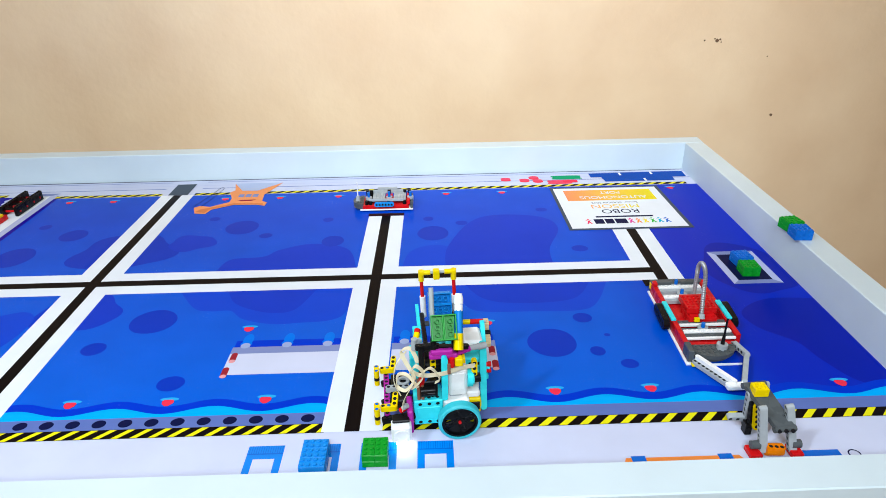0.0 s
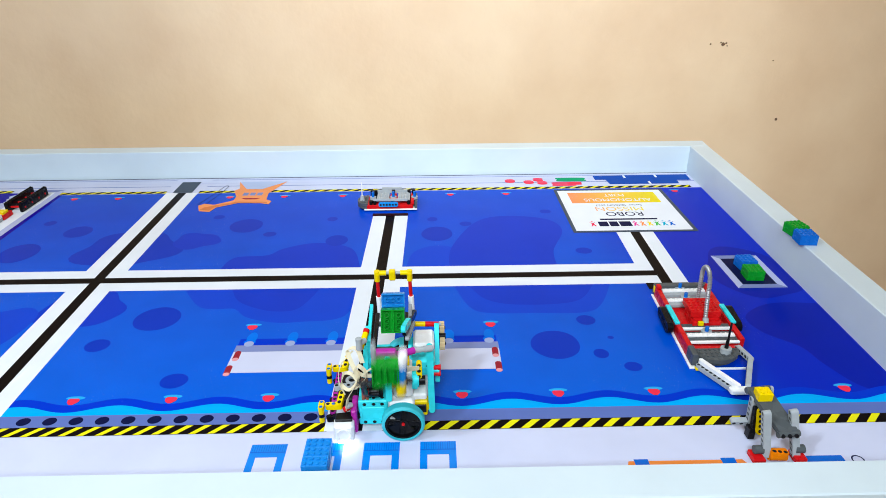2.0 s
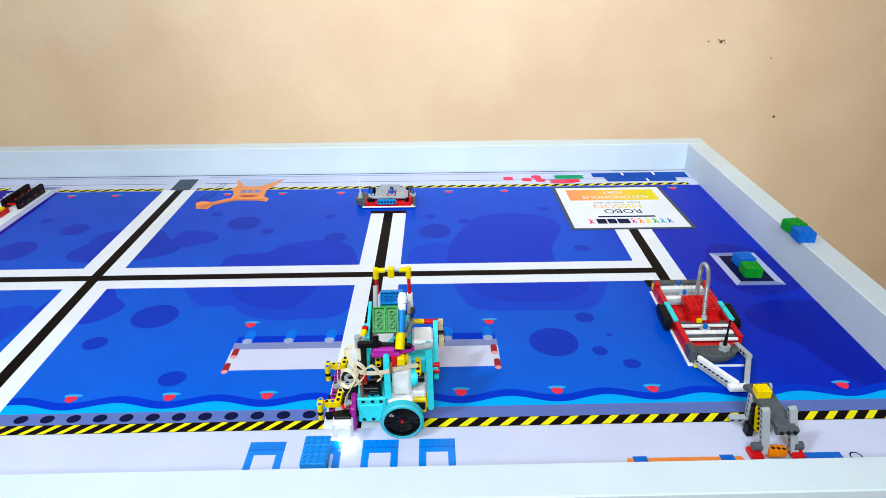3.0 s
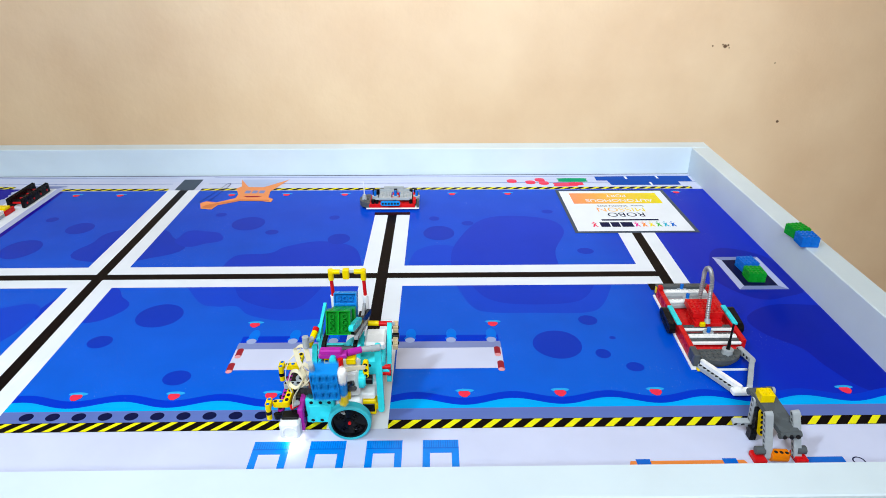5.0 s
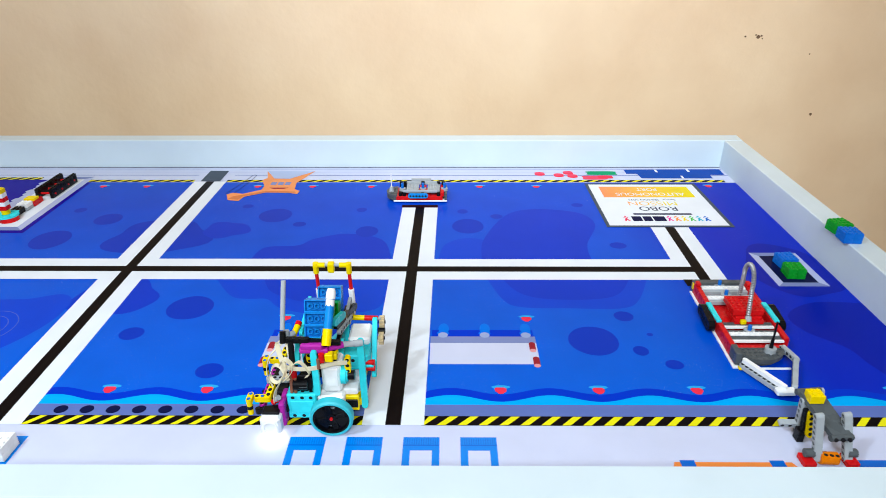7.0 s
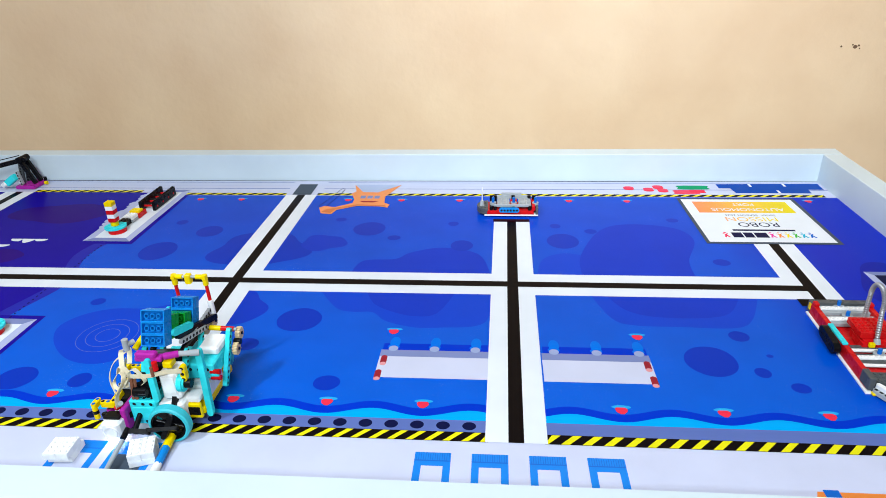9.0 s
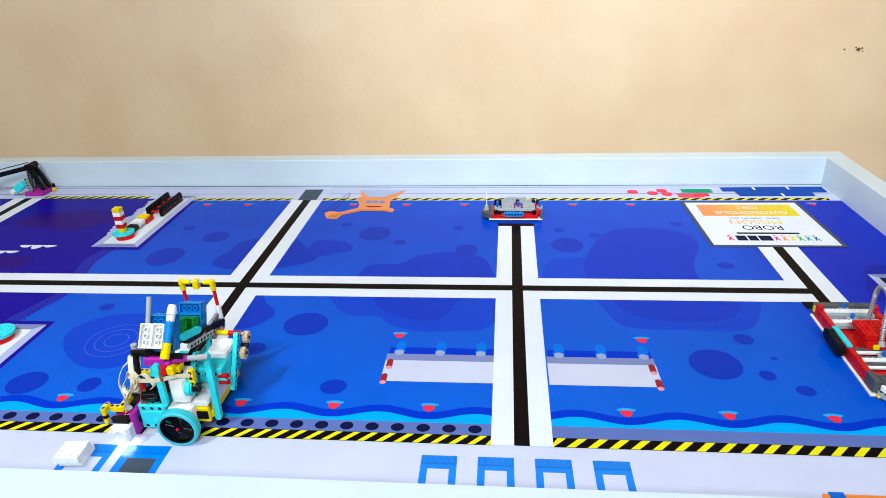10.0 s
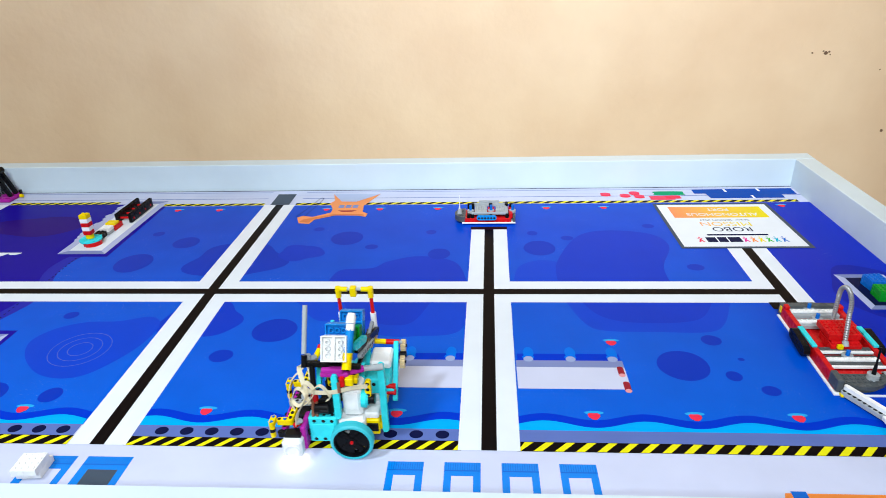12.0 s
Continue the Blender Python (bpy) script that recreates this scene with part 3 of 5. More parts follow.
# far quay strip
rect("grey_square_print", XL - 0.025, 1.031, XL + 0.025, 1.110, 0.0038, M_SLATE, "slate grey printed square")
for x0, x1 in ((-2.36, XL - 0.045), (XL + 0.05, -0.003)):
    for y, w, m in ((1.076, 0.0030, M_LILAC), (1.1235, 0.0030, M_GREY_INK)):
        rect("far_strip_line_print", x0, y, x1, y + w, 0.0010, m)
rect("far_strip_line_print", -2.36, 1.0985, -0.003, 1.1000, 0.0010, M_PALE)
flat("far_strip_line_print", ((-2.36, 1.1355), (-0.003, 1.1386), (-0.003, 1.1424), (-2.36, 1.1393)), 0.0011, M_NAVY)
flat("far_dock_print", ((-0.268, 1.090), (-0.240, 1.090), (-0.236, 1.056), (-0.052, 1.056), (-0.050, 1.082), (-0.012, 1.082), (-0.010, 1.126), (-0.268, 1.121)), 0.0014, M_DOCK, "blue printed dock")
for x, y in ((-0.184, 1.112), (-0.098, 1.115), (-0.128, 1.066)):
    rect("far_dock_tick_print", x - 0.003, y - 0.010, x + 0.003, y + 0.010, 0.0017, M_LINE_WHITE)
for cx, cy in ((-0.497, 1.090), (-0.448, 1.080), (-0.421, 1.098), (-0.413, 1.074)):
    oval("far_cargo_print", cx, cy - 0.005, 0.0135, 0.010, 0.0016, M_RED_INK)
    oval("far_cargo_print", cx, cy + 0.004, 0.0135, 0.009, 0.0018, M_CARGO, "red printed drum")
for x0, x1, y0, y1, m in ((-0.385, -0.330, 1.048, 1.074, M_CARGO), (-0.345, -0.312, 1.056, 1.076, M_RED_INK), (-0.368, -0.298, 1.082, 1.108, M_GREEN_INK)):
    blob("far_cargo_print", ((x0, y0), (x1, y0), (x1 + 0.002, (y0 + y1) / 2), (x1, y1), (x0, y1), (x0 - 0.002, (y0 + y1) / 2)), 0.0020 + 0.001 * (x0 + 0.4), m, "printed cargo stack")
# orange printed tug with two masts, seen from above
flat("tug_print", ((-1.281, 0.942), (-1.268, 0.906), (-1.241, 0.901), (-1.234, 0.928), (-1.188, 0.955), (-1.131, 0.953), (-1.109, 0.945), (-1.107, 0.966), (-1.122, 0.978), (-1.126, 1.020), (-1.094, 1.108), (-1.150, 1.050), (-1.190, 1.052), (-1.222, 1.108), (-1.209, 1.057), (-1.219, 1.041), (-1.203, 0.999), (-1.203, 0.974), (-1.243, 0.946), (-1.269, 0.954)), 0.0030, M_TUG, "orange printed guitar-shaped tug")
flat("tug_shade_print", ((-1.270, 0.914), (-1.244, 0.908), (-1.236, 0.930), (-1.188, 0.957), (-1.131, 0.955), (-1.112, 0.950), (-1.118, 0.962), (-1.190, 0.966), (-1.238, 0.942), (-1.262, 0.930)), 0.0032, M_TUG_SHADE)
flat("tug_halo_print", ((-1.222, 1.108), (-1.195, 1.054), (-1.150, 1.052), (-1.094, 1.108)), 0.0027, ink("ink_tug_halo", (0.40, 0.47, 0.66)), "pale grey printed wash")
for k in range(3):
    rect("tug_window_print", -1.190 + 0.018 * k, 1.006, -1.176 + 0.018 * k, 1.026, 0.0034, M_GREY_INK)
flat("tug_window_print", ((-1.188, 0.988), (-1.138, 0.988), (-1.15, 0.979), (-1.176, 0.979)), 0.0034, M_DKRED)
sh = Shape()
sh.ribbon(((-1.285, 0.945, 0.0007), (-1.262, 1.03, 0.0007), (-1.252, 1.075, 0.0007), (-1.243, 1.072, 0.0007), (-1.25, 1.02, 0.0007), (-1.265, 0.95, 0.0007)), 0.0016, 0.00005, M_NAVY, (1, 0, 0))
part("mast_print", sh, sheet)

# title panel
rect("panel_frame_print", -0.393, 0.754, -0.114, 1.018, 0.0040, M_SLATE, "dark frame of the title panel")
rect("panel_print", -0.385, 0.763, -0.123, 1.010, 0.0043, M_LINE_WHITE, "white title panel")
rect("panel_band_print", -0.362, 0.925, -0.142, 0.995, 0.0046, M_BAND, "orange to yellow title band")


def words(body, cx, cy, size, m, wide=1.0):
    """Flat lettering that reads from the far side of the table."""
    data = bpy.data.curves.new("lettering", "FONT")
    data.body, data.size, data.align_x, data.align_y = body, size, "CENTER", "CENTER"
    tmp = bpy.data.objects.new("lettering", data)
    me = bpy.data.meshes.new_from_object(tmp)
    me.transform(pose(cx, cy, 0.0049 * ZS, 0, 0, 180) @ Matrix.Diagonal((wide, 1, 1, 1)))
    me.materials.clear()
    me.materials.append(m)
    ob = new("lettering_print", me)
    ob.parent = sheet
    bpy.data.objects.remove(tmp)
    bpy.data.curves.remove(data)


words("AUTONOMOUS", -0.246, 0.946, 0.026, M_LINE_WHITE, 0.90)
words("PORT", -0.247, 0.977, 0.025, M_LINE_WHITE, 0.82)
words("Senior  SEASON 2023", -0.252, 0.910, 0.0135, M_SLATE, 0.92)
words("MISSON", -0.257, 0.888, 0.034, M_WORD, 0.98)
words("ROBO", -0.252, 0.857, 0.034, M_NAVY, 0.95)
rect("caption_bar_print", -0.318, 0.821, -0.185, 0.829, 0.0047, M_NAVY)
for k, (x0, w) in enumerate(((-0.327, 0.022), (-0.302, 0.020), (-0.279, 0.027))):
    rect("emblem_bar_print", x0, 0.786, x0 + w, 0.812, 0.0047, M_NAVY)
hues = ((0.75, 0.03, 0.30), (0.85, 0.25, 0.03), (0.80, 0.65, 0.0), (0.05, 0.45, 0.05), (0.0, 0.40, 0.60), (0.0, 0.12, 0.55), (0.75, 0.03, 0.10))
for k, c in enumerate(hues):
    cx = -0.243 + 0.0165 * k if k < 6 else -0.340
    m = ink("ink_emblem", c)
    flat("emblem_print", ((cx - 0.007, 0.809), (cx - 0.002, 0.800), (cx - 0.006, 0.787), (cx - 0.002, 0.787), (cx, 0.794), (cx + 0.003, 0.787), (cx + 0.007, 0.787), (cx + 0.002, 0.800), (cx + 0.007, 0.809), (cx, 0.804)), 0.0047, m)
    oval("emblem_dot_print", cx, 0.8115, 0.0026, 0.0026, 0.0048, m)


def framed(x0, y0, x1, y1, z, b, inner):
    """A bevelled printed frame round a dark or pale field."""
    sh = Shape()
    o, n = ((x0, y0), (x1, y0), (x1, y1), (x0, y1)), ((x0 + b, y0 + b), (x1 - b, y0 + b), (x1 - b, y1 - b), (x0 + b, y1 - b))
    for k in range(4):
        l = (k + 1) % 4
        sh.faces([(*o[k], z * ZS), (*o[l], z * ZS), (*n[l], z * ZS), (*n[k], z * ZS)], [(0, 1, 2, 3)], M_PALE if k % 2 else M_GREY_INK)
    part("frame_print", sh, sheet, "lilac printed frame")
    rect("frame_field_print", x0 + b, y0 + b, x1 - b, y1 - b, z, inner)


framed(-0.136, 0.500, -0.043, 0.634, 0.0016, 0.014, M_NAVY)
flat("pier_shadow_print", ((-1.785, 0.722), (-1.652, 0.722), (-1.655, 1.026), (-1.775, 1.026)), 0.0012, M_VIOLET)
framed(-1.775, 0.735, -1.664, 1.064, 0.0028, 0.018, M_LINE_WHITE)
flat("pier_shadow_print", ((-1.90, 0.27), (-1.652, 0.27), (-1.652, 0.419), (-1.90, 0.419)), 0.0012, M_VIOLET)
framed(-1.90, 0.28, -1.661, 0.407, 0.0028, 0.017, M_LINE_WHITE)
for k in range(12):
    oval("surf_print", -1.772 + 0.0004 * k - 0.004 * (k % 3), 0.815 + 0.0185 * k, 0.008, 0.012, 0.0022 + 0.00003 * k, M_PALE, "", 0.1)

# ---- toy bricks ----
def brick_mesh(name, m, nx=2, ny=4, h=0.0096):
    """A studded brick, hollow below with its tubes, centred on x and y, standing on z = 0."""
    lx, ly = nx * 0.008 - 0.0002, ny * 0.008 - 0.0002
    sh, t, e = Shape(), 0.0015, 0.0004
    X, Y = lx / 2, ly / 2
    sh.box((-X, -Y, h - t), (X, Y, h), m, e)
    sh.box((-X, -Y, 0), (-X + t, Y, h - t), m, e * 0.5)
    sh.box((X - t, -Y, 0), (X, Y, h - t), m, e * 0.5)
    sh.box((-X + t, -Y, 0), (X - t, -Y + t, h - t), m, e * 0.5)
    sh.box((-X + t, Y - t, 0), (X - t, Y, h - t), m, e * 0.5)
    for j in range(ny - 1):
        y = -Y + 0.008 * (j + 1)
        for i in range(nx - 1):
            x = -X + 0.008 * (i + 1)
            sh.ring((x, y, 0.0004), (x, y, h - t), 0.00325, 0.0024, m, 14)
    sh.studs(-nx * 0.004, -ny * 0.004, nx, ny, h, m)
    return sh.mesh(name)


BRICK = {}
for nm, m in (("green", P_GREEN), ("blue", P_BLUE), ("azure", P_AZURE), ("white", P_WHITE), ("red", P_RED)):
    BRICK[nm] = brick_mesh("brick_" + nm, m)


def cargo(colour, rows, label, step=0.0, tint=None):
    """A cargo block of two layers of bricks: 2 bricks (4 x 4 studs) or 3 bricks (4 x 6 studs), origin in its middle."""
    top = empty("cargo_block", (0, 0, 0), label, "toy block", "cargo blocks")
    for layer in range(2):
        for k in range(rows):
            ob = new("brick", BRICK[colour])
            ob.parent = top
            if rows == 2:
                ob.matrix_basis = pose((k - 0.5) * 0.016, step if layer == 0 else 0, -0.0096 + layer * 0.0097)
            else:
                ob.matrix_basis = pose(step if layer == 0 else 0, (k - 1) * 0.016, -0.0096 + layer * 0.0097, 0, 0, 90)
    return top


Z_MAT = 0.0002
CB = 0.0097 + 0.001
still = (("blue", 2, (-0.088, 0.583), 4, "blue studded toy cargo block on the dark printed square"),
         ("green", 2, (-0.092, 0.542), -3, "green studded toy cargo block on the dark printed square"))
for c, n, (x, y), a, lab in still:
    b = cargo(c, n, lab)
    b.matrix_basis = pose(x, y, 0.0096 + 0.0006, 0, 0, a)
for c, (x, y), a, lab in (("green", (-0.008, 0.578), 8, "green studded toy block lying on the side rail"), ("blue", (-0.010, 0.540), -4, "blue studded toy block lying on the side rail")):
    b = cargo(c, 2, lab)
    b.matrix_basis = pose(x, y, 0.0096 + H, 0, 0, a)
b = cargo("white", 2, "white two-tier toy cargo block on a printed bay", 0.006)
b.matrix_basis = pose(-1.401, 0.080, 0.0096 + 0.0006, 0, 0, 4)

# blocks that the robot handles
block_blue_back = cargo("azure", 3, "blue toy cargo block stored at the back of the robot's rack")
block_green_back = cargo("green", 2, "green toy cargo block stored in the robot's rack")
block_green = cargo("green", 2, "green toy cargo block lifted off the mat by the robot")
block_blue = cargo("azure", 3, "blue toy cargo block lifted off the mat by the robot")
block_white = cargo("white", 2, "white toy cargo block lifted off the mat by the robot")

# ---- robot ----
robot = empty("delivery_robot", (-0.669, 0, 0), "small wheeled toy-brick robot with a lifting gripper and a block rack", "robot")


def wheel(name, y0, y1):
    yc = (y0 + y1) / 2
    c = (0, yc, 0.028)
    w = empty(name, c)
    w.parent = robot
    w["label"] = "teal rubber wheel with a black spoked hub"
    d0, d1 = (0, y0, 0.028), (0, y1, 0.028)
    part("tyre", Shape(c).ring(d0, d1, 0.028, 0.0236, P_TYRE, 48, 0.0022), w, "teal rubber tyre")
    rim = Shape(c)
    rim.ring((0, y0 + 0.0015, 0.028), (0, y1 - 0.0015, 0.028), 0.0237, 0.0212, P_RIM, 40)
    rim.ring((0, y0 + 0.003, 0.028), (0, y0 + 0.009, 0.028), 0.006, 0.0022, P_RIM, 20)
    for k in range(4):
        a = math.pi / 2 * k + 0.3
        for s in (-0.0035, 0.0035):
            u, v = Vector((math.cos(a), 0, math.sin(a))), Vector((-math.sin(a), 0, math.cos(a)))
            p0, p1 = Vector(c) + u * 0.004 + v * s, Vector(c) + u * 0.0215 + v * s
            rim.rod(p0 - Vector((0, 0.002, 0)), p1 - Vector((0, 0.002, 0)), 0.0012, P_RIM, 8)
        for r in (0.009, 0.0125, 0.016):
            rim.box([Vector(c)[i] + u[i] * r - (0.003 if i != 1 else 0.0035) for i in range(3)], [Vector(c)[i] + u[i] * r + (0.003 if i != 1 else 0.0005) for i in range(3)], P_RIM, 0.0005)
    rim.rod((0, y0 + 0.0042, 0.028), (0, y0 + 0.0085, 0.028), 0.0112, P_RIM, 24)
    rim.ring((0, y0 + 0.0042, 0.028), (0, y0 + 0.0085, 0.028), 0.0216, 0.0192, P_RIM, 36)
    for k in range(2):
        arc = [math.pi * k + radians(38 + 12.4 * j) for j in range(11)]
        face = [(r * math.cos(a), y, 0.028 + r * math.sin(a)) for y in (y0 + 0.0044, y0 + 0.0083) for r in (0.0108, 0.0195) for a in arc]
        n = len(arc)
        rim.faces(face, [(i, i + 1, n + i + 1, n + i) for i in range(n - 1)] + [(2 * n + i, 3 * n + i, 3 * n + i + 1, 2 * n + i + 1) for i in range(n - 1)] + [(0, n, 3 * n, 2 * n), (n - 1, 3 * n - 1, 4 * n - 1, 2 * n - 1)], P_RIM)
    part("rim", rim, w, "black spoked rim")
    part("axle_pin", Shape(c).rod((0, y0 + 0.001, 0.028), (0, y0 + 0.009, 0.028), 0.0021, P_RED, 8), w, "red axle end")
    return w


wheel_near = wheel("wheel", 0.112, 0.126)
wheel_far = wheel("wheel", 0.262, 0.276)


def rb(name, shape, label=""):
    return part(name, shape, robot, label)


for y0, s in ((0.129, 1), (0.224, -1)):
    sh = Shape().box((-0.058, y0, 0.016), (-0.020, y0 + 0.034, 0.055), P_TEAL, 0.0015)
    for x in (-0.050, -0.038, -0.027):
        for z in (0.021, 0.050):
            sh.ring((x, y0 - 0.0006, z), (x, y0 + 0.001, z), 0.0036, 0.0026, P_TEAL, 16)
            sh.rod((x, y0 - 0.0002, z), (x, y0 + 0.001, z), 0.0025, P_SHADE, 12)
        sh.ring((x, y0 + 0.006, 0.0545), (x, y0 + 0.006, 0.0558), 0.0036, 0.0026, P_TEAL, 16)
        sh.rod((x, y0 + 0.006, 0.0545), (x, y0 + 0.006, 0.0552), 0.0025, P_SHADE, 12)
    sh.box((-0.054, y0 - 0.0010, 0.026), (-0.024, y0 + 0.002, 0.045), P_TEAL, 0.0008)
    rb("drive_motor", sh, "teal drive motor housing")
    rb("motor_flange", Shape().box((-0.0195, y0 + 0.002, 0.018), (0.015, y0 + 0.032, 0.050), P_WHITE, 0.003).rod((-0.0, y0 - 0.004, 0.028), (0.0, y0 + 0.002, 0.028), 0.0075, P_GREY, 18), "white motor flange")
# hub
sh = Shape().box((0.014, 0.150, 0.018), (0.034, 0.250, 0.030), P_YELLOW, 0.002).box((-0.016, 0.166, 0.020), (0.033, 0.222, 0.052), P_WHITE, 0.003)
sh.box((0.012, 0.144, 0.016), (0.032, 0.150, 0.040), P_YELLOW, 0.0015).box((0.0135, 0.1425, 0.022), (0.0305, 0.1455, 0.035), P_BLACK, 0.001)
sh.box((0.012, 0.146, 0.040), (0.031, 0.166, 0.050), P_WHITE, 0.002)
rb("controller_hub", sh, "white and yellow controller hub")
# arm motor
motor = rb("arm_motor", Shape().box((-0.012, 0.136, 0.053), (0.013, 0.166, 0.096), P_WHITE, 0.003).box((-0.008, 0.1345, 0.064), (0.009, 0.137, 0.090), P_WHITE, 0.001), "white arm motor housing")
part("motor_disc", Shape().rod((0.0128, 0.142, 0.078), (0.0195, 0.142, 0.078), 0.0125, P_TEAL, 24).rod((0.0195, 0.142, 0.078), (0.0215, 0.142, 0.078), 0.0100, P_TEAL, 24), motor, "teal motor disc")
part("motor_knob", Shape().rod((0.0213, 0.140, 0.078), (0.030, 0.140, 0.078), 0.0062, P_BLACK, 10), motor, "black knob")
part("motor_mount", Shape().box((-0.010, 0.140, 0.050), (0.006, 0.163, 0.0592), P_GREY, 0.001), motor, "grey mount")
sh = Shape().beam((0.022, 0.141, 0.086), (0.022, 0.141, 0.103), (0, 1, 0), P_YELLOW)
rb("yellow_link", sh, "short yellow perforated beam")
rb("upright_beam", Shape().beam((0.038, 0.157, 0.016), (0.036, 0.163, 0.113), (0, 1, 0), P_TEAL, 0.0085, 0.007, False), "long teal upright beam")
rb("upright_beam", Shape().beam((0.047, 0.196, 0.036), (0.047, 0.236, 0.098), (1, 0, 0), P_TEAL, 0.009, 0.006), "teal perforated beam")
for z in (0.058, 0.068):
    rb("peg", Shape().rod((0.037, 0.180, z), (0.051, 0.180, z), 0.0033, P_RED, 12).rod((0.047, 0.180, z), (0.051, 0.180, z), 0.0038, P_RED, 12), "red peg")
rb("peg", Shape().rod((0.037, 0.180, 0.063), (0.049, 0.180, 0.063), 0.003, P_TEAL, 12), "teal peg")
# upper motor and its gears
sh = Shape().box((-0.006, 0.178, 0.056), (0.043, 0.238, 0.080), P_TEAL, 0.002).box((0.014, 0.200, 0.0802), (0.043, 0.238, 0.0930), P_WHITE, 0.003)
for x in (-0.002, 0.010, 0.022, 0.034):
    sh.rod((x, 0.1777, 0.072), (x, 0.180, 0.072), 0.0026, P_SHADE, 12)
rb("rack_motor", sh, "teal and white rack motor")
rb("cross_axle", Shape().rod((0.000, 0.246, 0.0965), (0.054, 0.246, 0.0945), 0.0024, P_GREY, 10).rod((0.014, 0.246, 0.0962), (0.031, 0.246, 0.0955), 0.0038, P_YELLOW, 12).rod((0.031, 0.246, 0.0955), (0.050, 0.246, 0.0947), 0.0038, P_RED, 12), "cross axle with yellow and red sleeves")
for x, y, z in ((0.055, 0.232, 0.071), (0.055, 0.250, 0.086), (0.008, 0.246, 0.0955), (0.012, 0.264, 0.0975)):
    sh = Shape().rod((x - 0.0035, y, z), (x + 0.0035, y, z), 0.0078, P_TAN, 20)
    for k in range(12):
        a = 2 * math.pi * k / 12
        sh.box((x - 0.0035, y + 0.0078 * math.cos(a) - 0.0013, z + 0.0078 * math.sin(a) - 0.0013), (x + 0.0035, y + 0.0078 * math.cos(a) + 0.0013, z + 0.0078 * math.sin(a) + 0.0013), P_TAN, 0.0003)
    sh.rod((x - 0.005, y, z), (x + 0.005, y, z), 0.0024, P_BLACK, 10)
    rb("gear", sh, "tan toothed gear")
rb("gear_bush", Shape().rod((0.050, 0.240, 0.078), (0.060, 0.240, 0.078), 0.0045, P_BLACK, 12), "black bush")
# front frame and sensors
sh = Shape()
for y in (0.130, 0.165, 0.206):
    sh.beam((-0.097, y, 0.028), (-0.060, y, 0.032), (0, 0, 1), P_BLACK)
sh.box((-0.088, 0.145, 0.030), (-0.062, 0.166, 0.046), P_BLACK, 0.0015).box((-0.086, 0.172, 0.030), (-0.064, 0.198, 0.050), P_BLACK, 0.0015)
sh.beam((-0.090, 0.168, 0.048), (-0.066, 0.168, 0.048), (0, 0, 1), P_GREY)
rb("front_frame", sh, "black front frame")
sh = Shape().ring((-0.070, 0.178, 0.0502), (-0.070, 0.178, 0.053), 0.009, 0.005, P_GREY, 20)
rb("ring_guide", sh, "grey ring")
rb("bumper_beam", Shape().beam((-0.093, 0.136, 0.031), (-0.093, 0.218, 0.031), (0, 0, 1), P_MAGENTA, dark=P_SHADE), "magenta perforated beam")
rb("side_plate", Shape().box((-0.067, 0.118, 0.012), (-0.0595, 0.152, 0.048), P_MAGENTA, 0.002), "magenta side plate")
for y in (0.137, 0.218):
    sh = Shape().beam((-0.106, y, 0.046), (-0.106, y - 0.010, 0.046), (0, 0, 1), P_YELLOW)
    sh.beam((-0.098, y - 0.002, 0.044), (-0.083, y - 0.002, 0.044), (0, 0, 1), P_YELLOW).beam((-0.083, y + 0.000, 0.046), (-0.081, y + 0.014, 0.050), (0, 0, 1), P_YELLOW)
    sh.rod((-0.106, y - 0.010, 0.026), (-0.106, y - 0.010, 0.044), 0.0036, P_YELLOW, 14).rod((-0.106, y - 0.010, 0.034), (-0.106, y - 0.010, 0.039), 0.0039, P_BLACK, 14)
    rb("feeler", sh, "yellow perforated corner bracket with a black band")
    sh = Shape()
    for q in ((-0.106, y, 0.0497), (-0.106, y - 0.010, 0.0497), (-0.091, y - 0.002, 0.0477)):
        sh.rod(q, (q[0], q[1], q[2] + 0.0006), 0.0022, P_BLUE, 10)
    rb("blue_pin", sh, "blue pin heads")
sens = rb("light_sensor", Shape().box((-0.089, 0.104, 0.010), (-0.063, 0.124, 0.036), P_WHITE, 0.003).box((-0.087, 0.112, 0.036), (-0.065, 0.126, 0.040), P_BLACK, 0.001), "white light sensor with a black bracket")
sh = Shape().ring((-0.076, 0.1028, 0.022), (-0.076, 0.1045, 0.022), 0.0095, 0.0078, P_WHITE, 24)
part("sensor_bezel", sh, sens)
part("sensor_led", Shape().box((-0.083, 0.1030, 0.0085), (-0.069, 0.1205, 0.0098), M_LED, 0.0003), sens, "glowing sensor lamp")
rb("red_axle", Shape().rod((-0.076, 0.128, 0.043), (-0.068, 0.128, 0.049), 0.0038, P_RED, 12).rod((-0.072, 0.128, 0.047), (-0.067, 0.126, 0.053), 0.0036, P_GREY, 12), "red and grey axle sleeve")
